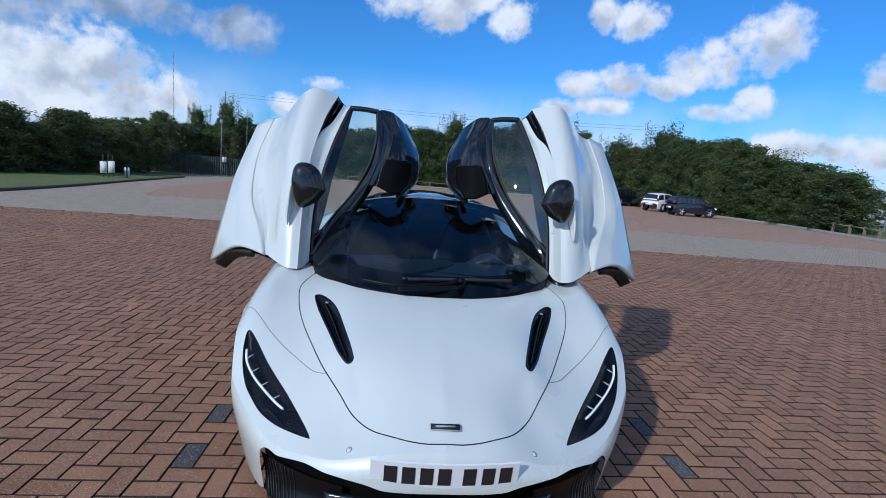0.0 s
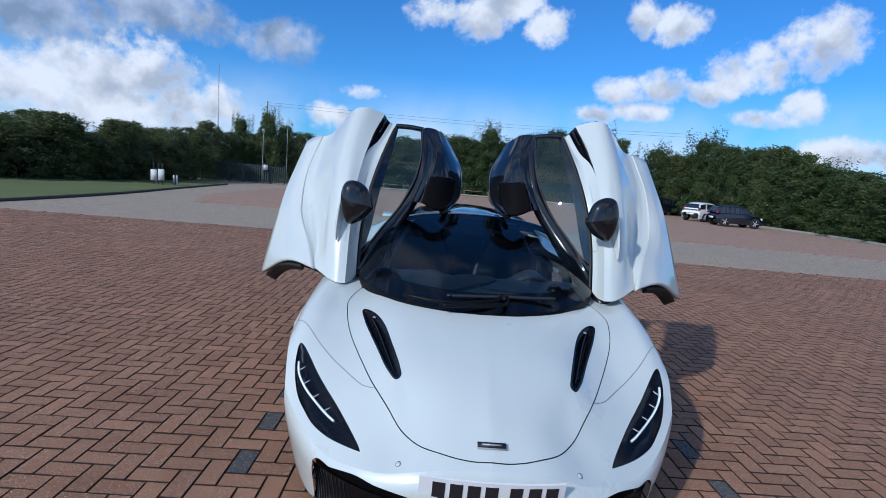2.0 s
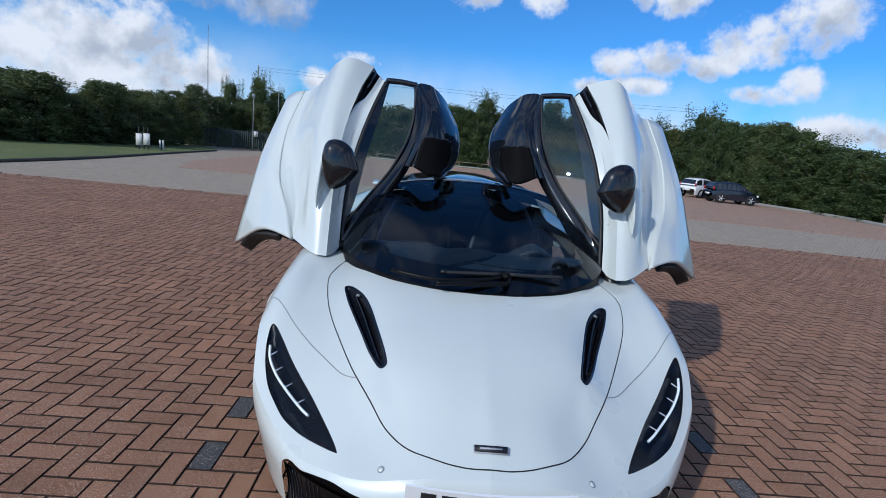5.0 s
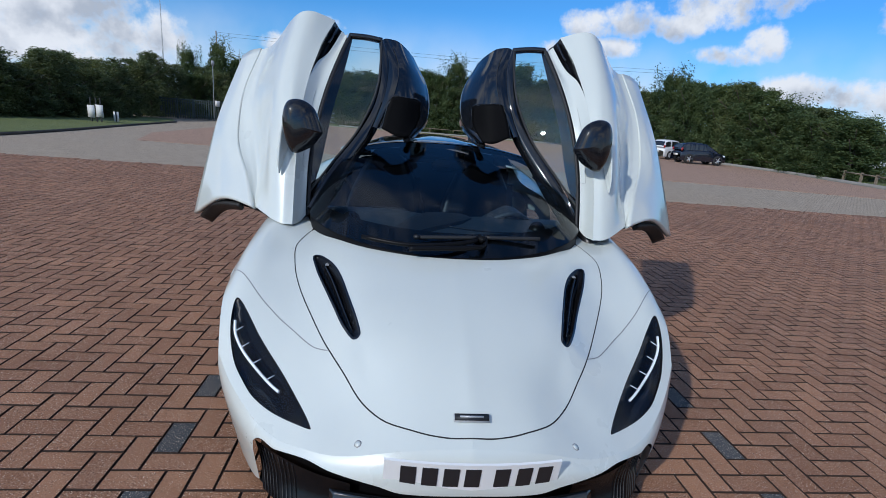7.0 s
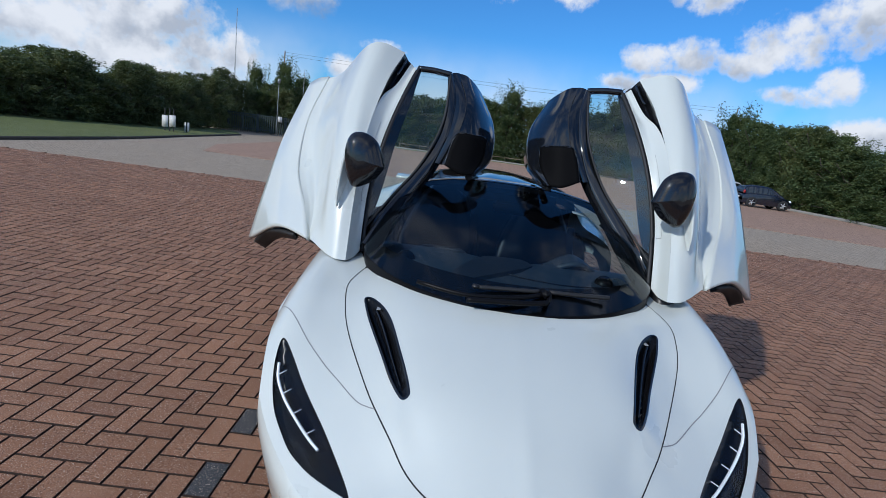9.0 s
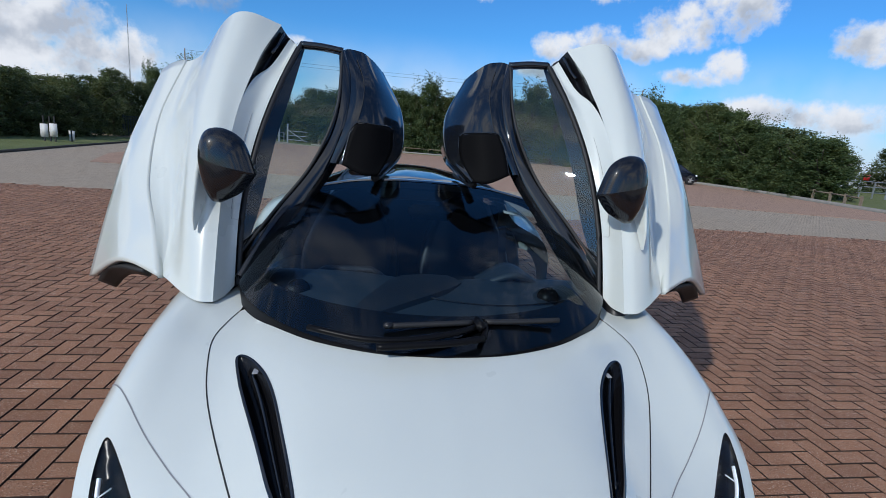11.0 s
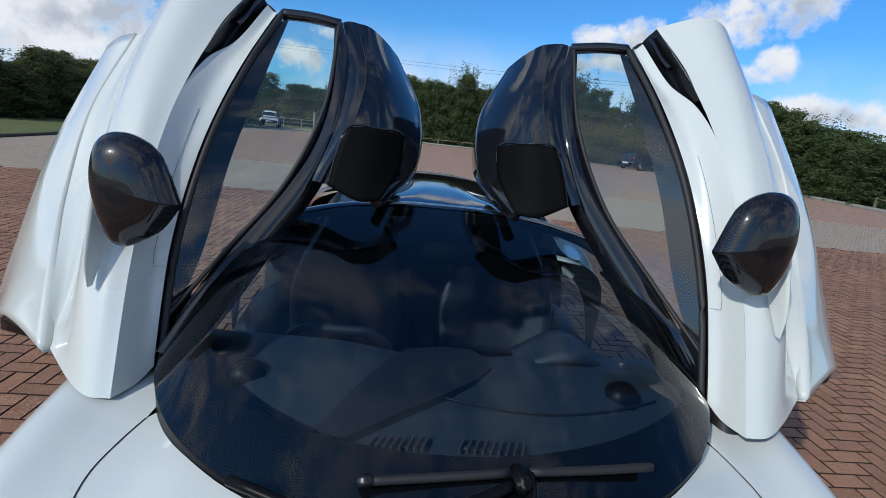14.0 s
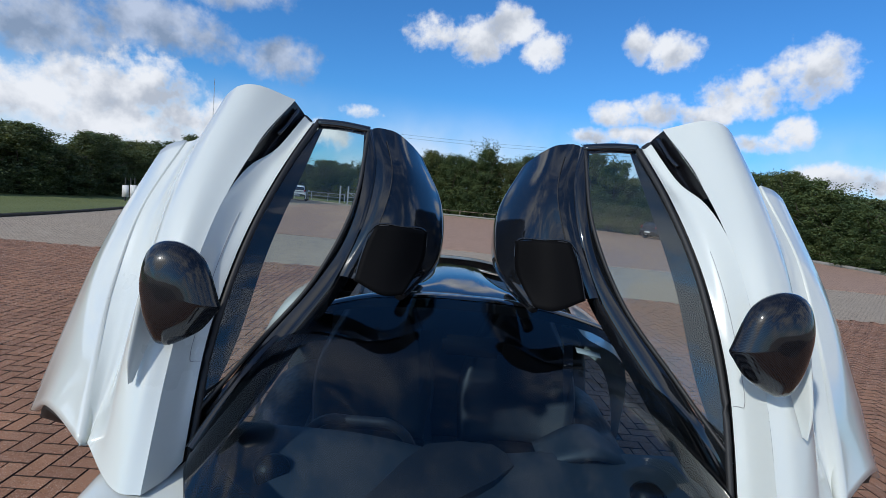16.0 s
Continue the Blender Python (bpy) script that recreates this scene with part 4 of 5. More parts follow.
bm = loft([[(-0.88, 4.35, 0.25), (-0.5, 4.45, 0.25), (0.5, 4.45, 0.25), (0.88, 4.35, 0.25)], [(-0.88, 4.35, 0.70), (-0.5, 4.45, 0.72), (0.5, 4.45, 0.72), (0.88, 4.35, 0.70)],
           [(-0.60, 4.33, 0.87), (-0.3, 4.38, 0.89), (0.3, 4.38, 0.89), (0.60, 4.33, 0.87)]], 5, 24)
part("rear_bumper", bm, M_DARK, car)
bm = loft([[(-0.85, 4.28, 0.93), (0, 4.33, 0.95), (0.85, 4.28, 0.93)], [(-0.85, 4.42, 0.95), (0, 4.47, 0.97), (0.85, 4.42, 0.95)]], 4, 24, thick=0.02)
part("rear_spoiler", bm, M_WHITE, car)


def road_wheel(x, y, r, w, parent, tyre=M_TYRE, rim=M_GALV):
    bm = bmesh.new()
    prof = [(0.62, 0.5), (0.9, 0.5), (1.0, 0.38), (1.0, -0.38), (0.9, -0.5), (0.62, -0.5)]
    rows = [[(x + w * b, y + r * a * math.cos(2 * math.pi * k / 36), r + r * a * math.sin(2 * math.pi * k / 36)) for a, b in prof] for k in range(37)]
    grid_faces(bm, rows)
    bmesh.ops.remove_doubles(bm, verts=bm.verts[:], dist=1e-5)
    ob = part("wheel", bm, tyre, parent, "black tyre on an alloy rim")
    bm = bmesh.new()
    for k in range(5):
        a = 2 * math.pi * k / 5
        c, s2 = math.cos(a), math.sin(a)
        sx = 0.44 * w * (1 if x > 0 else -1)
        tube([(x + sx, y + 0.08 * r * c, r + 0.08 * r * s2), (x + sx, y + 0.64 * r * c, r + 0.64 * r * s2)], 0.09 * r, 3, 6, 0.06 * r, bm)
    bmesh.ops.create_cone(bm, cap_ends=True, segments=24, radius1=0.14 * r, radius2=0.14 * r, depth=w * 0.9, matrix=pose(x, y, r, 0, 90, 0))
    part("rim", bm, rim, ob, "alloy rim")
    return ob


for x, y, r in ((0.83, 1.40, 0.33), (-0.83, 1.40, 0.33), (0.81, 3.55, 0.35), (-0.81, 3.55, 0.35)):
    road_wheel(x, y, r, 0.24, car)
part("underbody", box(1.5, 3.5, 0.08, (0, 2.65, 0.15), 0.02), M_DARK, car)

# ---- raised doors, modelled for the negative side and turned over for the other ----


def door(s):
    # the two doors do not stand open quite alike
    c = Vector((-0.5, 1.8, 1.2))
    shift, turn = (Vector((-0.009, 0.018, -0.01)), Vector((0.026, -0.011, -0.039))) if s < 0 else (Vector((0.005, -0.017, 0.004)), Vector((0.033, 0.032, 0.026)))
    swing = Matrix.Translation(c + shift) @ Matrix.Rotation(turn.length, 4, turn.normalized()) @ Matrix.Translation(-c)

    def ready(bm):
        bmesh.ops.transform(bm, matrix=swing, verts=bm.verts[:])
        return flip_x(bm) if s > 0 else bm

    def put(name, bm, mat, parent, label=""):
        return part(name, ready(bm), mat, parent, label)

    A_ = [(-1.362, 1.785, 0.700), (-1.330, 1.905, 0.97), (-1.288, 2.04, 1.25), (-1.215, 2.24, 1.575)]
    AB = [(-1.135, 1.575, 0.835), (-1.175, 1.74, 0.99), (-1.215, 1.94, 1.23), (-1.155, 2.21, 1.605)]
    B_ = [(-0.937, 1.400, 0.838), (-1.000, 1.535, 0.965), (-1.135, 1.80, 1.125), (-1.152, 1.98, 1.37), (-1.105, 2.175, 1.625)]
    C_ = [(-0.918, 1.405, 0.840), (-0.945, 1.565, 0.99), (-1.005, 1.775, 1.17), (-1.050, 1.93, 1.40), (-0.990, 2.10, 1.675)]
    D_ = [(-0.835, 1.335, 0.812), (-0.862, 1.46, 1.07), (-0.888, 1.635, 1.35), (-0.905, 1.83, 1.57), (-0.862, 1.99, 1.795)]
    D2_ = [(-0.775, 1.300, 0.796), (-0.785, 1.425, 1.08), (-0.800, 1.585, 1.36), (-0.812, 1.78, 1.60), (-0.772, 1.985, 1.830)]
    E_ = [(-0.722, 1.300, 0.793), (-0.733, 1.435, 1.08), (-0.735, 1.60, 1.35), (-0.708, 1.80, 1.58), (-0.650, 2.045, 1.800)]

    def moved(c, dx, dy, dz):
        return [tuple(Vector(p) + Vector((dx, dy, dz))) for p in c]
    # outer blade of the lower door, tucked under the lip of the main panel
    skirt = loft([A_, AB, moved(B_, 0.012, 0.016, -0.006)], 8, 36, thick=-0.025)
    lip = moved(B_, -0.003, 0.008, -0.006)
    wall = [tuple(Vector(b).lerp(Vector(c), 0.45) + Vector((0, 0.012, -0.008))) for b, c in zip(B_, C_)]
    main = loft([lip, B_, wall, C_, D_, D2_, E_], 8, 44)
    d = put("door", main, M_WHITE, car, "raised white door with a carbon mirror and glass")
    put("door_skirt", skirt, M_WHITE, d)
    put("panel_gap", tube(moved(B_, -0.004, 0.004, -0.001), 0.0025, 44, 5), M_SEAM, d)
    # inner band next to the window
    F_ = [(-0.682, 1.405, 0.818), (-0.692, 1.53, 1.085), (-0.665, 1.67, 1.34), (-0.620, 1.84, 1.555), (-0.573, 2.03, 1.735)]
    F9 = [tuple(p) for p in catmull(F_, 9)]
    E2 = [tuple(p) for p in catmull(E_, 9)[:6]] + [(-0.704, 1.800, 1.556), (-0.660, 1.905, 1.620), (-0.610, 2.030, 1.745)]
    middle = [tuple((Vector(a) + Vector(b)) / 2 + Vector((0, 0.01, -0.012))) for a, b in zip(E2, F9)]
    put("door_shoulder", loft([E2, middle, F9], 6, 44), M_WHITE, d)
    seam = [tuple(p + Vector((0, -0.001, 0.001))) for p in catmull(middle, 45)[10:27]]
    turn_in = [tuple(Vector(seam[0]).lerp(catmull(F_, 45)[9], f) + Vector((0, -0.001, 0.001))) for f in (0.9, 0.5, 0.15)]
    put("panel_gap", tube(turn_in + seam[1:], 0.0007, 50, 5), M_FINESEAM, d)
    # short dark air scoop at the top, between blade and inner band
    put("air_scoop", loft([[(-0.709, 1.795, 1.572), (-0.690, 1.885, 1.668), (-0.651, 2.040, 1.795)], [(-0.700, 1.845, 1.560), (-0.676, 1.945, 1.652), (-0.634, 2.085, 1.765)],
                           [(-0.704, 1.803, 1.554), (-0.659, 1.908, 1.618), (-0.609, 2.032, 1.743)]], 6, 20), M_SOCKET, d, "gloss black air scoop")
    put("scoop_vane", tube([(-0.668, 1.935, 1.668), (-0.655, 1.985, 1.705), (-0.640, 2.045, 1.765)], 0.008, 10, 6), M_BLACK, d)
    # dark skirt end and inner skin
    put("skirt_end", loft([[(-1.350, 1.790, 0.702), (-1.255, 1.69, 0.790), (-1.14, 1.590, 0.828), (-1.03, 1.51, 0.838)],
                           [(-1.300, 1.83, 0.660), (-1.215, 1.745, 0.735), (-1.13, 1.65, 0.785), (-1.03, 1.56, 0.805)]], 4, 16, thick=0.02), M_RUBBER, d, "black end of the door skirt")
    put("inner_skin", loft([[tuple(Vector(p) + Vector((0.0, 0.06, -0.035))) for p in c] for c in (catmull(A_, 5), catmull(AB, 5), C_, D_, E_, F_)], 5, 24), M_DARK, d)
    # glass and its frame
    G_out = [(-0.688, 1.455, 0.90), (-0.686, 1.545, 1.085), (-0.658, 1.685, 1.34), (-0.613, 1.855, 1.55), (-0.566, 2.045, 1.728)]
    G_in = [(-0.676, 1.47, 0.92), (-0.585, 1.62, 1.06), (-0.466, 1.745, 1.235), (-0.385, 1.86, 1.46), (-0.385, 2.035, 1.705)]
    g = put("door_glass", loft([G_out, G_in], 10, 30), M_WINDOW, d, "green-tinted frameless door glass")
    g.data.flip_normals()
    g.visible_shadow = False
    trim_in = [tuple(Vector(a).lerp(Vector(b), f) + Vector((0.0, 0.030, -0.012))) for a, b, f in zip(G_out, G_in, (0.9, 0.42, 0.24, 0.17, 0.06))]
    put("door_trim", loft([[tuple(Vector(p) + Vector((0.0, 0.022, -0.010))) for p in G_out], trim_in], 4, 30), M_DOORTRIM, d, "slate blue inner trim of the door")
    put("glass_seal", tube([tuple(Vector(p) + Vector((0.010, 0.012, -0.002))) for p in F_], 0.009, 44, 8), M_RUBBER, d, "black glass seal")
    R_ = [(-0.690, 1.46, 0.800), (-0.585, 1.56, 0.955), (-0.487, 1.67, 1.095), (-0.400, 1.77, 1.245), (-0.345, 1.85, 1.42), (-0.338, 1.96, 1.59), (-0.380, 2.08, 1.725)]
    R2 = [(-0.684, 1.47, 0.885), (-0.600, 1.60, 1.035), (-0.505, 1.71, 1.18), (-0.432, 1.795, 1.31), (-0.394, 1.875, 1.47), (-0.388, 1.955, 1.60), (-0.400, 2.035, 1.70)]
    put("window_frame", loft([R2, [tuple((Vector(a) + Vector(b)) / 2 + Vector((0.0, -0.005, 0.004))) for a, b in zip(R2, R_)], R_, [tuple(Vector(p) + Vector((0.02, 0.05, -0.05 if p[2] < 1.05 else -0.018))) for p in R_]], 5, 44), M_BLACK, d, "gloss black window frame")
    put("window_seal", tube([tuple(Vector(p) + Vector((0, -0.004, 0.004))) for p in G_in], 0.006, 44, 6), M_RUBBER, d)
    put("window_header", tube([(-0.565, 2.04, 1.725), (-0.48, 2.05, 1.725), (-0.385, 2.06, 1.715)], 0.017, 12, 8), M_BLACK, d)
    put("quarter_panel", loft([[(-0.690, 1.45, 0.83), (-0.688, 1.47, 0.95)], [(-0.66, 1.50, 0.86), (-0.64, 1.54, 0.99)]], 3, 6), M_BLACK, d)
    # roof section of the door
    P1 = [(-0.365, 1.775, 1.238), (-0.295, 1.84, 1.42), (-0.280, 1.94, 1.575), (-0.345, 2.12, 1.735)]
    P0 = [(-0.400, 1.77, 1.245), (-0.345, 1.85, 1.42), (-0.338, 1.96, 1.59), (-0.380, 2.085, 1.728)]
    P3 = [(-0.190, 1.79, 1.198), (-0.100, 1.95, 1.295), (-0.106, 2.14, 1.465), (-0.200, 2.24, 1.640)]
    P4 = [(-0.175, 1.92, 1.190), (-0.100, 2.08, 1.28), (-0.115, 2.28, 1.43), (-0.200, 2.42, 1.58)]
    # nearly flat panel with a tight turn at its outer edge
    flat_in, flat_out, turned = ([tuple(Vector(a).lerp(Vector(b), f) + Vector((0.0, -0.030, 0.022)) * g) for a, b in zip(P1, P3)] for f, g in ((0.33, 1.0), (0.66, 1.0), (0.90, 0.55)))
    put("roof_panel", loft([P1, flat_in, flat_out, turned, P3, P4], 6, 34), M_BLACK, d, "gloss black roof section of the door")
    put("roof_rail", loft([P0, [tuple((Vector(a) + Vector(b)) / 2 + Vector((0, -0.004, 0.002))) for a, b in zip(P0, P1)], P1], 4, 30), M_BLACK, d)
    put("rail_gap", tube([tuple(p + Vector((0, -0.002, 0.001))) for p in catmull(P1, 30)[1:27]], 0.0018, 60, 5), M_SEAM, d)
    # shade of the hinge opening as a black sheet, low in the panel
    pocket = [[(-0.345, 1.760, 1.235), (-0.330, 1.790, 1.32), (-0.302, 1.815, 1.400)], [(-0.262, 1.752, 1.20), (-0.235, 1.80, 1.30), (-0.222, 1.838, 1.402)], [(-0.200, 1.775, 1.20), (-0.156, 1.87, 1.29), (-0.150, 1.905, 1.385)]]
    hole = put("hinge_pocket", loft([[tuple(Vector(p) + Vector((0, -0.030, 0.006))) for p in r] for r in pocket], 6, 16, thick=0.010), M_POCKET, d, "matt black sheet in place of the shaded hinge opening")
    put("pocket_rim", tube([tuple(Vector(p) + Vector((0, -0.034, 0.008))) for p in (pocket[0][0], pocket[0][1], pocket[0][2], pocket[1][2], pocket[2][2], pocket[2][1], pocket[2][0])], 0.004, 50, 6), M_BLACK, hole)
    put("hinge", tube([(-0.215, 1.83, 1.185), (-0.19, 1.95, 1.195), (-0.17, 2.08, 1.205)], 0.018, 10, 8), M_DARK, d)
    put("hinge_arm", tube([(-0.895, 1.47, 0.85), (-0.905, 1.56, 0.78), (-0.88, 1.58, 0.72), (-0.81, 1.50, 0.745)], 0.014, 16, 8), M_RUBBER, d, "black door hinge arm")
    # badge strip near the lower edge
    edge, field = catmull(moved(B_, 0.004, 0.002, 0.002), 61), catmull(AB, 61)
    for a, b, mat in ((6, 13, M_INK), (2, 5, M_RED)):
        rail = [[tuple(edge[k].lerp(field[k], f) + Vector((0, -0.004, 0.004))) for k in range(a, b)] for f in (0.10, 0.16)]
        put("skirt_mark", loft(rail, 2, 6), mat, d)
    # carbon mirror on its stalk: a shield, pointed towards the glass and below
    shield = round_poly([(0.108, -0.008), (0.112, -0.020), (0.104, -0.034), (0.068, -0.080), (0.008, -0.116), (-0.014, -0.120), (-0.034, -0.112), (-0.060, -0.066), (-0.078, 0.010), (-0.072, 0.074), (-0.046, 0.108), (0.010, 0.112), (0.068, 0.078)], 72)
    rows = []
    for px, pz in shield + shield[:1]:
        ring = [(q, -0.05 * (1 - q ** 3) ** 0.6) for q in (0.001, 0.2, 0.4, 0.6, 0.75, 0.87, 0.95, 0.99, 1.0)] + [(q, 0.034 * (1 - q ** 2)) for q in (0.97, 0.85, 0.6, 0.3, 0.001)]
        rows.append([(1.0 * px * q, y, 1.06 * pz * q) for q, y in ring])
    bm = bmesh.new()
    grid_faces(bm, rows)
    bmesh.ops.remove_doubles(bm, verts=bm.verts[:], dist=0.0004)
    bmesh.ops.transform(bm, matrix=pose(-0.708, 1.40, 1.245, -4, 2, 0), verts=bm.verts[:])
    m = put("mirror", bm, M_CARBON, d, "glossy carbon fibre door mirror")
    put("mirror_stalk", loft([[(-0.79, 1.455, 1.33), (-0.81, 1.44, 1.20), (-0.815, 1.405, 1.09), (-0.805, 1.385, 1.02)], [(-0.775, 1.42, 1.33), (-0.795, 1.40, 1.20), (-0.80, 1.375, 1.09), (-0.80, 1.375, 1.02)], [(-0.745, 1.47, 1.33), (-0.765, 1.46, 1.20), (-0.785, 1.42, 1.09), (-0.798, 1.39, 1.02)]], 4, 20), M_WHITE, d, "white mirror stalk")
    return d


for side in (-1, 1):
    door(side)

# ---- ground, paving, grass, kerbs ----


def flat(name, poly, z, mat, label, category, kind="structure", thick=0.0):
    bm = bmesh.new()
    f = bm.faces.new([bm.verts.new((x, y, z)) for x, y in poly])
    if f.normal.z < 0:
        f.normal_flip()
    bm.normal_update()
    if thick:
        r = bmesh.ops.extrude_face_region(bm, geom=[f])
        bmesh.ops.translate(bm, vec=(0, 0, -thick), verts=[v for v in r["geom"] if isinstance(v, bmesh.types.BMVert)])
    ob = finish(name, bm, mat, False)
    return tagged(ob, label, category, "", kind)


flat("ground", [(-600, -600), (600, -600), (600, 600), (-600, 600)], -0.055, M_GREYSHEET, "weathered grey-brown block paving of a car park", "ground")


NEAR = [(-13.5, -14), (13.5, -14), (13.5, 8.85), (6.0, 9.0), (-2.0, 9.5), (-10.9, 9.2), (-13.5, 9.1)]
flat("paving_bed", NEAR, -0.008, M_SAND, "dark sand joints between red paving blocks", "paving bed", thick=0.04)
flat("pavement_1", [(-8.2, 15.2), (0, 15.3), (7.5, 14.8), (13, 14.1), (19.6, 13.0), (20.3, 19), (21.1, 25), (20.2, 33), (18.6, 43.5), (0, 44.4), (-9.8, 43.5), (-9.9, 27), (-9.5, 19)], -0.044, M_REDSHEET, "faded red block paving of the parking bays by the hedge", "pavement", thick=0.01)
flat("grass", [(-60, -20), (-11.2, -4), (-10.9, 11), (-11.1, 16), (-11.8, 21), (-12.8, 29), (-14, 31.5), (-60, 31)], 0.02, M_GRASS, "short mown grass beside the car park", "grass", thick=0.08)
bm = bmesh.new()
kp = catmull([(-11.2, -4, -0.02), (-10.85, 11, -0.02), (-11.05, 16, -0.02), (-11.75, 21, -0.02), (-12.75, 29, -0.02)], 40)
tube([tuple(p) for p in kp], 0.05, 60, 6, None, bm)
tagged(finish("kerb_1", bm, M_EDGE), "low dark earthy edging along the grass", "kerb", kind="structure")
bm = bmesh.new()
tube([(19.4, 6, -0.02), (20.6, 19, -0.02), (21.4, 25, -0.02), (20.4, 33, -0.02), (19.8, 44, -0.02)], 0.12, 60, 6, None, bm)
tagged(finish("kerb_2", bm, M_KERB), "pale kerb in front of the hedge", "kerb", kind="structure")
bm = bmesh.new()
tube([(-5.6, 45.6, -0.02), (3, 45.5, -0.02), (19.8, 44.5, -0.02)], 0.12, 30, 6, None, bm)
tagged(finish("kerb_3", bm, M_KERB), "pale kerb along the far hedge", "kerb", kind="structure")
flat("verge", [(20.5, 4), (60, 4), (60, 120), (-60, 120), (-60, 51.0), (-9.5, 51.0), (-5.5, 45.4), (20, 44.7), (21.4, 25)], -0.02, M_GRASS, "rough grass under the hedge", "verge", thick=0.03)

# ---- trees and hedges ----


def crown_mesh(name, seed, lumps, per, w, h, leaf, mat, spike=0.0):
    """Leaf cards gathered in clumps inside an uneven outline."""
    rng = np.random.default_rng(seed)
    V, F = [], []
    for k in range(lumps):
        a = rng.uniform(0, 2 * math.pi)
        u = rng.uniform(0, 1)
        rad = math.sqrt(rng.uniform(0.05, 1.0)) * w * (0.95 - 0.55 * max(0, u - 0.45) / 0.55) * (0.8 + 0.2 * math.sin(3 * a + seed))
        c = np.array([rad * math.cos(a), rad * math.sin(a), h * (0.04 + 0.93 * u)])
        size = rng.uniform(0.16, 0.46) * w * 0.5
        n = per
        if spike and rng.uniform() < spike:
            c[2] = h * rng.uniform(0.85, 1.0)
            size = np.array([0.12, 0.12, 0.5]) * w
            n = per // 2
        p = c + np.clip(rng.normal(0, 0.5, (n, 3)), -0.95, 0.95) * size
        p[:, 2] = np.clip(p[:, 2], 0.05, None)
        d1 = rng.normal(0, 1, (n, 3))
        d1 /= np.linalg.norm(d1, axis=1)[:, None]
        d2 = np.cross(d1, rng.normal(0, 1, (n, 3)))
        d2 /= np.linalg.norm(d2, axis=1)[:, None]
        s = rng.uniform(0.6, 1.3, (n, 1)) * leaf
        for q, e1, e2 in zip(p, d1 * s, d2 * s * 1.1):
            i = len(V)
            V += [tuple(q - e1), tuple(q + e2), tuple(q + e1)]
            F.append((i, i + 1, i + 2))
    me = bpy.data.meshes.new(name)
    me.from_pydata(V, [], F)
    me.materials.append(mat)
    return me


def tree(seed, w, h, mat, name="tree", label="", spike=0.0, lumps=230, per=88, leaf=0.058):
    t = thing(name, label or "dense dark green hedgerow tree in full leaf", "tree", group="hedgerow trees")
    rng = random.Random(seed)
    bm = bmesh.new()
    tube([(0, 0, -0.1), (0.05, 0.03, h * 0.3), (0.0, 0.05, h * 0.7)], 0.10, 8, 7, 0.03, bm)
    for k in range(7):
        a = rng.uniform(0, 6.28)
        z = h * rng.uniform(0.15, 0.6)
        tube([(0, 0.02, z), (w * 0.35 * math.cos(a), w * 0.35 * math.sin(a), z + h * 0.16), (w * 0.75 * math.cos(a), w * 0.75 * math.sin(a), z + h * 0.32)], 0.04, 6, 5, 0.012, bm)
    part("trunk", bm, M_BARK, t)
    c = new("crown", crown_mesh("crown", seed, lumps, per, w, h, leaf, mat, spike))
    c.parent = t
    return t


protos = [tree(1, 1.7, 5.0, M_LEAF), tree(2, 1.9, 5.0, M_LEAF2), tree(3, 1.6, 5.0, M_LEAF, spike=0.12), tree(4, 1.8, 5.0, M_LEAFDARK), tree(5, 1.5, 5.0, M_LEAF2, spike=0.2), tree(6, 1.9, 5.0, M_LEAFDARK)]
used = [False] * len(protos)
rng = random.Random(11)


def plant(kinds, x, y, h, w=1.0):
    k = rng.choice(kinds)
    m = pose(x, y, -0.05, 0, 0, rng.uniform(0, 360))
    if used[k]:
        t = copy_thing(protos[k], m)
    else:
        t, used[k] = protos[k], True
        t.matrix_basis = m
    t.scale = (w, w, h / 5.0)
    return t


def row(pts, step, heights, kinds, w=1.0):
    """Trees along a line; heights at even steps of it."""
    P = [Vector((*p, 0)) for p in pts]
    L = sum((b - a).length for a, b in zip(P, P[1:]))
    n = max(2, int(L / step))
    line = catmull([tuple(p) for p in P], n)
    for i, p in enumerate(line):
        f = i / (n - 1) * (len(heights) - 1)
        j = min(int(f), len(heights) - 2)
        h = heights[j] + (heights[j + 1] - heights[j]) * (f - j)
        plant(kinds, p.x + rng.uniform(-0.4, 0.4), p.y + rng.uniform(-0.4, 0.4), h * rng.uniform(0.84, 1.14), w * rng.uniform(0.9, 1.15))


# left hedge behind the grass, far hedge, right hedge
row([(-25, 6), (-18, 18), (-16.8, 23), (-16.3, 29)], 1.9, [2.6, 2.6, 2.6, 2.55, 2.6, 2.6, 2.6, 2.8], [3, 5, 3, 0], w=1.05)
row([(-28, 8), (-20, 19), (-19, 24), (-18.5, 31)], 2.4, [2.7, 2.7, 2.75, 2.75, 3.1], [3, 5], w=1.2)
row([(-20, 36), (-17, 40), (-13.5, 42)], 1.9, [3.2, 3.4, 4.2], [3, 0], w=1.1)
row([(-21, 60), (-15, 61), (-9.5, 58), (-4.5, 50.5), (0, 48.5), (5, 48), (11, 47), (16, 44.5)], 1.9, [5.6, 5.4, 4.4, 4.2, 4.8, 5.2, 5.4, 5.4, 6.0, 6.2, 6.6, 6.5, 6.0], [0, 2, 4, 1], w=1.35)
row([(-14, 66), (-5, 58), (0, 51.5), (10, 49.5), (18, 46)], 2.6, [4.4, 5.2, 6.2, 6.6, 5.8], [0, 3], w=1.5)
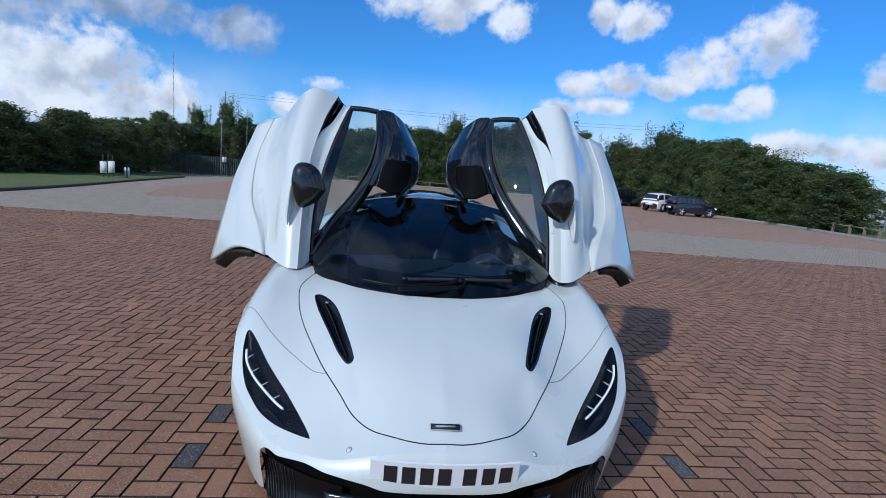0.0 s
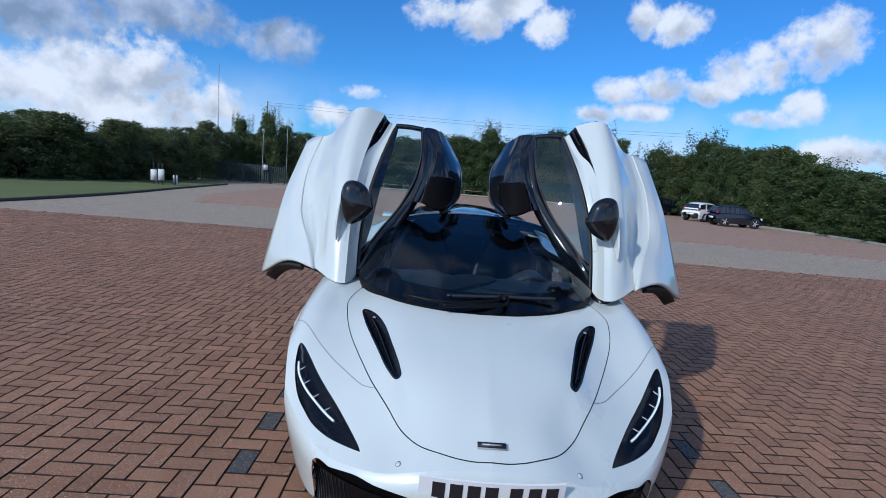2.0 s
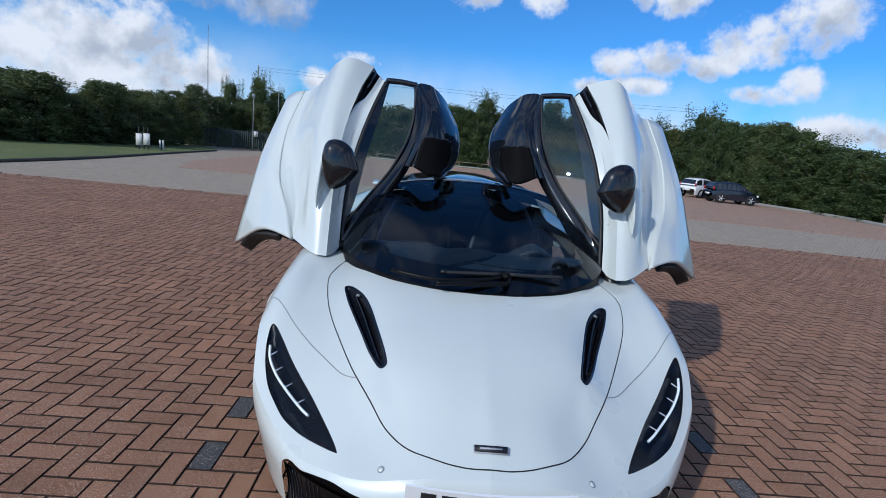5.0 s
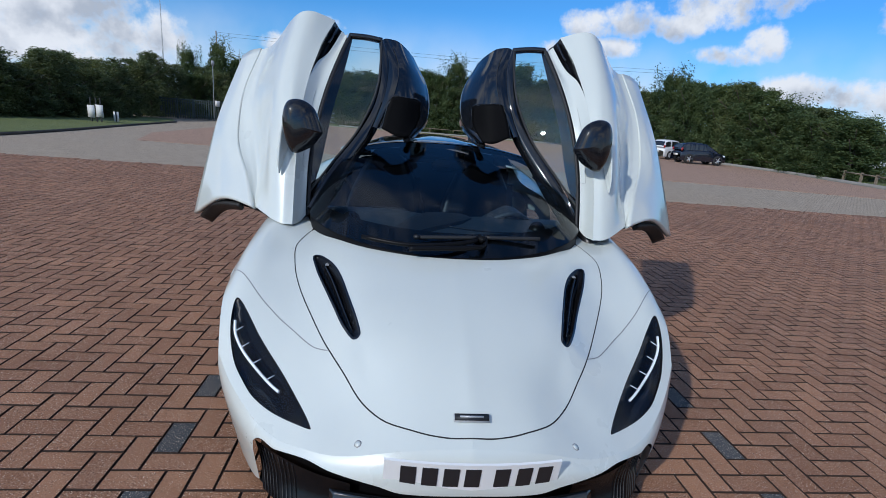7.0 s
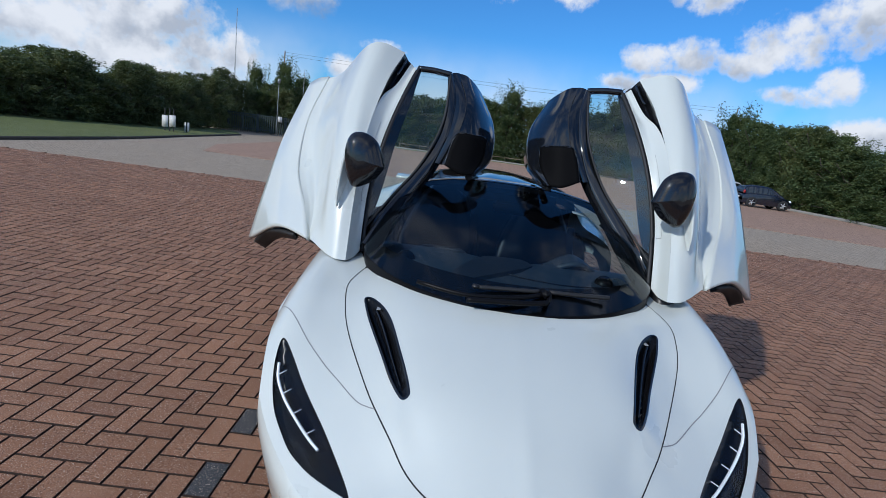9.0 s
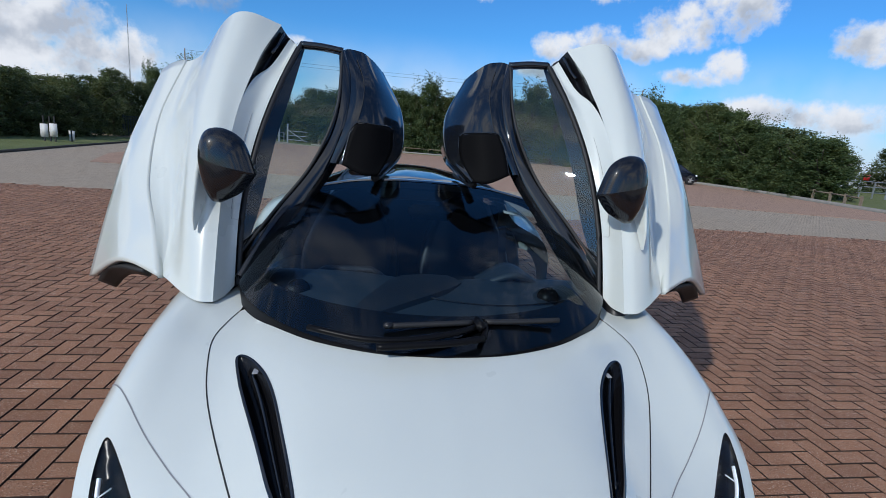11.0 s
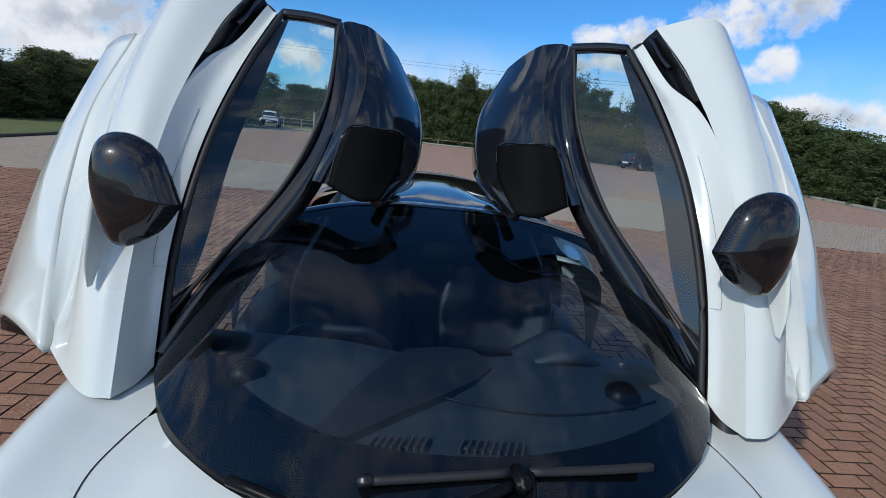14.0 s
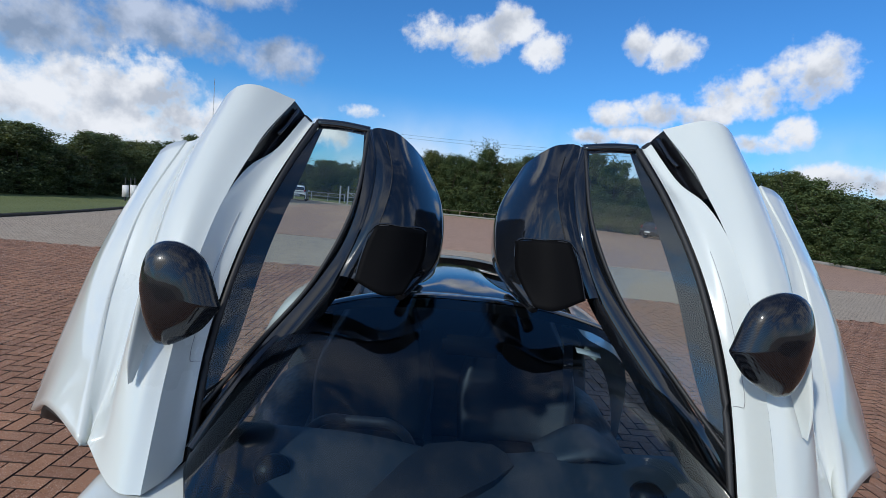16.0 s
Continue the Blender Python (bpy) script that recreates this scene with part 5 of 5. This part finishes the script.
row([(17.5, 43), (20.5, 37), (22.3, 31), (23.2, 26.5), (23.0, 22.6)], 1.6, [5.5, 5.3, 5.4, 5.2, 4.8, 4.3, 3.8, 3.3, 2.8], [0, 2, 4, 0, 1], w=1.3)
row([(21, 43), (23.6, 36), (25.0, 30), (25.6, 25)], 2.2, [5.5, 5.3, 5.0, 4.2, 3.1], [0, 3], w=1.45)
row([(40, 38), (48, 30), (56, 22)], 3.0, [3.6, 3.2, 3.4], [3, 0], w=1.6)
row([(-16.6, 30), (-16.8, 34.5), (-15.6, 37.8), (-14.0, 39.5)], 1.5, [3.1, 3.7, 3.7, 3.3], [3, 5, 0], w=1.0)
for x, y, h in ((-14.2, 40.5, 5.5), (-16.6, 41, 4.9)):
    plant([2], x, y, h, 0.8)

# ---- fences, gate, signs, poles ----


def knee_rail(pts, n):
    P = catmull([(*p, 0) for p in pts], n)
    f = thing("knee_rail", "low weathered timber rail fence before the hedge", "fence")
    for a, b in zip(P, P[1:]):
        part("post", box(0.10, 0.10, 0.56, (a.x, a.y, 0.22), 0.012), M_WOOD, f, smooth=False)
        part("rail", tube([(a.x, a.y, 0.42), (b.x, b.y, 0.42)], 0.035, 2, 6), M_WOOD, f)
    return f


knee_rail([(20.5, 18), (21.5, 21), (22.3, 25), (21.4, 31), (20.9, 36), (19.8, 43)], 14)
knee_rail([(-5, 45.9), (2, 46.1), (10, 45.9), (17, 44.9)], 12)

entrance = thing("roadside_railing", "pale steel railing along the verge beyond the entrance", "fence")
for k in range(8):
    part("railing_post", box(0.07, 0.07, 0.85, (-21 + 1.7 * k, 51.6 + 0.1 * k, 0.40)), M_GALV, entrance, smooth=False)
for z in (0.45, 0.80):
    part("railing_bar", tube([(-21, 51.6, z), (-9.1, 52.3, z)], 0.04, 2, 6), M_GALV, entrance)
opened = thing("open_gate", "grey steel field gate standing open at the entrance", "gate")
for x, y in ((-9.2, 50.2), (-8.2, 48.9)):
    part("gate_post", box(0.14, 0.14, 1.75, (x, y, 0.82), 0.01), M_GALV, opened, smooth=False)
for z in (0.25, 0.65, 1.05):
    part("gate_bar", tube([(-8.2, 48.9, z), (-6.2, 47.4, z)], 0.03, 2, 6), M_GALV, opened)
part("gate_brace", tube([(-8.2, 48.9, 1.15), (-6.4, 47.5, 0.2)], 0.03, 2, 6), M_GALV, opened)

gate = thing("palisade_gate", "green steel palisade fence and gate across the entrance", "fence")
ga, gb = Vector((-15.6, 33.6, 0)), Vector((-11.4, 35.8, 0))
for i in range(34):
    p = ga.lerp(gb, i / 33)
    part("pale", box(0.055, 0.02, 1.22, (p.x, p.y, 0.61)), M_FENCE, gate, smooth=False)
for z in (0.25, 1.05, 1.22):
    part("fence_rail", tube([(ga.x, ga.y + 0.04, z), (gb.x, gb.y + 0.04, z)], 0.035, 2, 6), M_FENCE, gate)
for i in range(6):
    p = ga.lerp(gb, i / 5)
    part("fence_post", box(0.08, 0.08, 1.32, (p.x, p.y + 0.08, 0.64)), M_FENCE, gate, smooth=False)
part("notice", box(0.30, 0.02, 0.38, (-12.55, 35.1, 1.12), 0.004), M_BOARD, gate, "small white notice")
board = thing("notice_board", "two white notice boards on posts on the grass", "sign")
for dx in (-0.20, 0.02, 0.20):
    part("board_post", box(0.04, 0.04, 1.05, (-13.2 + dx, 22.2, 0.5)), M_RUBBER, board, smooth=False)
for dx in (-0.17, 0.17):
    part("board_face", box(0.29, 0.02, 0.52, (-13.2 + dx, 22.16, 0.46 + 0.1 * dx), 0.004), M_BOARD, board)
small = thing("marker_post", "short white marker board on the grass", "sign")
part("marker_face", box(0.22, 0.02, 0.42, (-12.6, 22.6, 0.28), 0.004), M_BOARD, small)
part("marker_bar", box(0.05, 0.02, 0.46, (-12.6, 22.59, 0.27)), M_RUBBER, small, smooth=False)


def pole(x, y, h, r, name, label, lamp=False):
    p = thing(name, label, "pole")
    part("shaft", tube([(x, y, -0.1), (x, y, h)], r, 4, 8, r * 0.6), M_GALV, p)
    if lamp:
        part("lamp_head", box(0.16, 0.16, 0.30, (x, y, h + 0.1), 0.02), M_GALV, p)
    return p


pole(-12.7, 34.9, 3.6, 0.030, "lamp_post", "slim grey lamp post by the gate", True)
pole(-11.9, 38.0, 5.0, 0.024, "flag_pole", "slim pale pole behind the gate")
m = thing("radio_mast", "tall thin lattice radio mast in the distance", "mast")
for dx, dy in ((-0.10, 0), (0.10, 0), (0, 0.17)):
    part("mast_leg", tube([(-40.5 + dx, 92 + dy, 0), (-40.5 + dx * 0.4, 92 + dy * 0.4, 18.6)], 0.035, 2, 5, 0.02), M_GALV, m)
for k in range(16):
    z = 1.15 * k
    s1 = 0.10 * (1 - 0.6 * z / 18.6) * (1 if k % 2 else -1)
    part("brace", tube([(-40.5 - s1, 92, z), (-40.5 + s1, 92, z + 1.15)], 0.016, 2, 4), M_GALV, m)
wires = thing("overhead_line", "thin overhead wires on poles above the far hedge", "wires")
for x, y in ((-20.9, 60), (30, 55)):
    part("line_pole", tube([(x, y, -0.1), (x, y, 8.8)], 0.09, 3, 7, 0.06), M_WOOD, wires)
for dz in (0.0, 0.35):
    part("wire", tube([(-20.9, 60, 8.3 + dz), (5, 58, 7.9 + dz), (30, 55, 8.3 + dz)], 0.011, 24, 5), M_RUBBER, wires)

# ---- parked cars ----


def hatchback(name, label, paint, loc, rz, L=3.9, W=1.66, H=1.46):
    c = thing(name, label, "car", loc, rz, "parked cars")
    hw = W / 2
    st = [(-0.50, 0.55, 0.86, 0.90), (-0.47, 0.70, 0.94, 0.96), (-0.30, 0.80, 0.97, 1.0), (0.0, 0.82, 1.0, 1.0), (0.22, 0.80, 0.98, 1.0), (0.40, 0.68, 0.92, 0.98), (0.50, 0.52, 0.80, 0.9)]
    rails = []
    for k in range(9):
        rails.append([])
    for f, zb, wf, wl in st:
        y = f * L
        zs = zb * H * 0.78
        sec = [(-hw * wl * 0.97, 0.20), (-hw * wl, 0.42), (-hw * wf, zs * 0.86), (-hw * wf * 0.88, zs), (0, zs + 0.03), (hw * wf * 0.88, zs), (hw * wf, zs * 0.86), (hw * wl, 0.42), (hw * wl * 0.97, 0.20)]
        for r_, (x, z) in zip(rails, sec):
            r_.append((x, y, z))
    part("body", loft(rails, 4, 30), paint, c)
    # cabin in the body colour, with dark panes let into it
    cab = [(-0.485, 0.63, 0.90), (-0.43, 0.90, 0.80), (-0.25, 1.0, 0.78), (0.02, 0.985, 0.78), (0.13, 0.90, 0.80), (0.32, 0.62, 0.88)]
    base = 0.58 * H
    cross = ((-1.0, 0.0), (-0.97, 0.45), (-0.86, 0.90), (-0.45, 1.0), (0.45, 1.0), (0.86, 0.90), (0.97, 0.45), (1.0, 0.0))
    curves = [catmull([(cx * w * hw, f * L, base + (z * H - base) * cz) for f, z, w in cab], 51) for cx, cz in cross]

    def shell(u0, u1, v0, v1, out=0.0):
        rows = []
        for j in range(13):
            across = [c[round((v0 + (v1 - v0) * j / 12) * 50)] for c in curves]
            line = catmull(across, 71)
            row_ = []
            for k in range(13):
                p = line[round((u0 + (u1 - u0) * k / 12) * 70)].copy()
                o = Vector((p.x, (p.y + 0.08 * L) * 0.5, max(0.0, p.z - base) * 1.4)).normalized() * out
                row_.append(p + o)
            rows.append(row_)
        b2 = bmesh.new()
        grid_faces(b2, rows)
        return b2
    part("cabin", shell(0, 1, 0, 1), paint, c)
    part("rear_window", shell(0.30, 0.70, 0.05, 0.19, 0.012), M_CARGLASS, c)
    part("front_window", shell(0.28, 0.72, 0.80, 0.95, 0.012), M_CARGLASS, c)
    for u0, u1 in ((0.06, 0.24), (0.76, 0.94)):
        part("side_window", shell(u0, u1, 0.20, 0.40, 0.012), M_CARGLASS, c)
        part("side_window", shell(u0, u1, 0.43, 0.62, 0.012), M_CARGLASS, c)
        part("side_window", shell(u0, u1, 0.65, 0.78, 0.012), M_CARGLASS, c)
    for s in (1, -1):
        for f in (-0.31, 0.325):
            road_wheel(s * (hw - 0.07), f * L, 0.29, 0.20, c, M_TYRE, M_RIM)
        part("tail_lamp", box(0.12, 0.10, 0.20, (s * hw * 0.80, -0.475 * L, 0.66 * H), 0.03), M_TAIL, c)
        part("car_head_lamp", box(0.26, 0.16, 0.12, (s * hw * 0.68, 0.465 * L, 0.45 * H), 0.03), M_LAMP, c)
        part("wing_mirror", box(0.16, 0.09, 0.11, (s * (hw + 0.05), 0.17 * L, 0.67 * H), 0.03), paint, c)
    part("plate", box(0.52, 0.02, 0.11, (0, -0.5 * L - 0.005, 0.50), 0.003), M_PLATE, c)
    return c


hatchback("parked_car", "dark navy hatchback parked beside the hedge", M_NAVY, (17.9, 27.9, -0.05), -92, L=2.8, W=1.3, H=1.25)
hatchback("parked_car", "white hatchback parked beside the hedge", M_CARWHITE, (18.1, 31.6, -0.05), -60, L=3.2, W=1.35, H=1.28)
hatchback("parked_car", "dark blue saloon car parked beside the hedge", M_NAVY, (18.2, 38.0, -0.05), -62, L=4.1, W=1.6, H=1.34)
hatchback("parked_car", "white hatchback waiting beyond the gate", M_CARWHITE, (-12.6, 47.6, -0.05), 10, L=3.8, W=1.6, H=1.40)
hatchback("parked_car", "small white car beyond the railings", M_CARWHITE, (33.5, 31.5, -0.05), 110, L=3.7, W=1.55, H=1.38)
rails = thing("railings", "grey steel railings beyond the end of the hedge", "fence")
for i in range(7):
    x, y = 26.5 + 1.1 * i, 26.2 + 0.1 * i
    part("railing_post", box(0.07, 0.07, 1.1, (x, y, 0.5)), M_GALV, rails, smooth=False)
for z in (0.35, 0.7, 1.02):
    part("railing_bar", tube([(26.5, 26.2, z), (33.1, 26.8, z)], 0.03, 2, 6), M_GALV, rails)
part("railing_sign", box(0.42, 0.02, 0.34, (29.9, 26.35, 1.25), 0.004), M_RED, rails, "small red sign")

# ---- paving blocks, laid in herringbone ----
CELL, OX, OY = 0.0972, -0.062, 0.105
LINES = (-11, 13)


def block_mesh(name, mat, seed):
    """One paving block with worn, chamfered edges; long side along x."""
    r = random.Random(seed)
    L, W = 2 * CELL - 0.007, CELL - 0.007
    bm = bmesh.new()
    c = 0.0018
    tops = [bm.verts.new((sx * (L / 2 - c), sy * (W / 2 - c), r.uniform(-0.0008, 0.0008))) for sx, sy in ((-1, -1), (1, -1), (1, 1), (-1, 1))]
    low = [bm.verts.new((sx * L / 2, sy * W / 2, -0.0018)) for sx, sy in ((-1, -1), (1, -1), (1, 1), (-1, 1))]
    bot = [bm.verts.new((sx * L / 2, sy * W / 2, -0.03)) for sx, sy in ((-1, -1), (1, -1), (1, 1), (-1, 1))]
    bm.faces.new(tops)
    for i in range(4):
        j = (i + 1) % 4
        bm.faces.new((low[i], low[j], tops[j], tops[i]))
        bm.faces.new((bot[i], bot[j], low[j], low[i]))
    me = bpy.data.meshes.new(name)
    bm.to_mesh(me)
    bm.free()
    # dirt has darkened the sides and the worn arrises
    me.materials.append(mat), me.materials.append(M_SAND)
    for p in me.polygons:
        p.material_index = 0 if p.index == 0 else 1
    return me


paving = new("pavement_3")
tagged(paving, "red herringbone block paving with grey bay markers", "pavement", kind="structure")
red_data = [block_mesh("block", M_BRICK, k) for k in range(6)]
grey_data = [block_mesh("grey_block", M_GREYBRICK, 90 + k) for k in range(2)]
brng = random.Random(5)
rest_v, rest_f, near_count = [], [], 0
nx0, nx1, ny0, ny1 = int(-11.5 / CELL), int(12.6 / CELL), int(-4.0 / CELL), int(9.6 / CELL)
for cx in range(nx0, nx1):
    for cy in range(ny0, ny1):
        m = (cx - cy) % 4
        if m not in (0, 3):
            continue
        hx, hy = (2, 1) if m == 0 else (1, 2)
        x, y = OX + (cx + hx / 2) * CELL, OY + (cy + hy / 2) * CELL
        if not inside((x, y), NEAR):
            continue
        marker = m == 3 and (cx in LINES) and y < 5.2
        dz, tilt = brng.uniform(-0.0012, 0.0012), brng.uniform(-0.25, 0.25)
        rz = (0 if m == 0 else 90) + brng.uniform(-0.5, 0.5)
        close = (-2.45 < x < -0.95 and -0.35 < y < 2.1) or (0.95 < x < 2.3 and 0.1 < y < 2.1)
        if marker or (close and near_count < 290):
            ob = new("grey_block" if marker else "block", brng.choice(grey_data if marker else red_data))
            ob.parent = paving
            ob.matrix_basis = pose(x, y, dz, tilt, tilt, rz)
            near_count += 0 if marker else 1
        else:
            P = pose(x, y, dz, tilt, tilt, rz)
            k = len(rest_v)
            me = brng.choice(red_data)
            rest_v += [tuple(P @ v.co) for v in me.vertices]
            rest_f += [tuple(k + i for i in f.vertices) for f in me.polygons]
me = bpy.data.meshes.new("blocks")
me.from_pydata(rest_v, [], rest_f)
me.materials.append(M_BRICK), me.materials.append(M_SAND)
me.polygons.foreach_set("material_index", [0 if i % 9 == 0 else 1 for i in range(len(rest_f))])
ob = tagged(new("blocks", me), kind="stuff")
ob.parent = paving
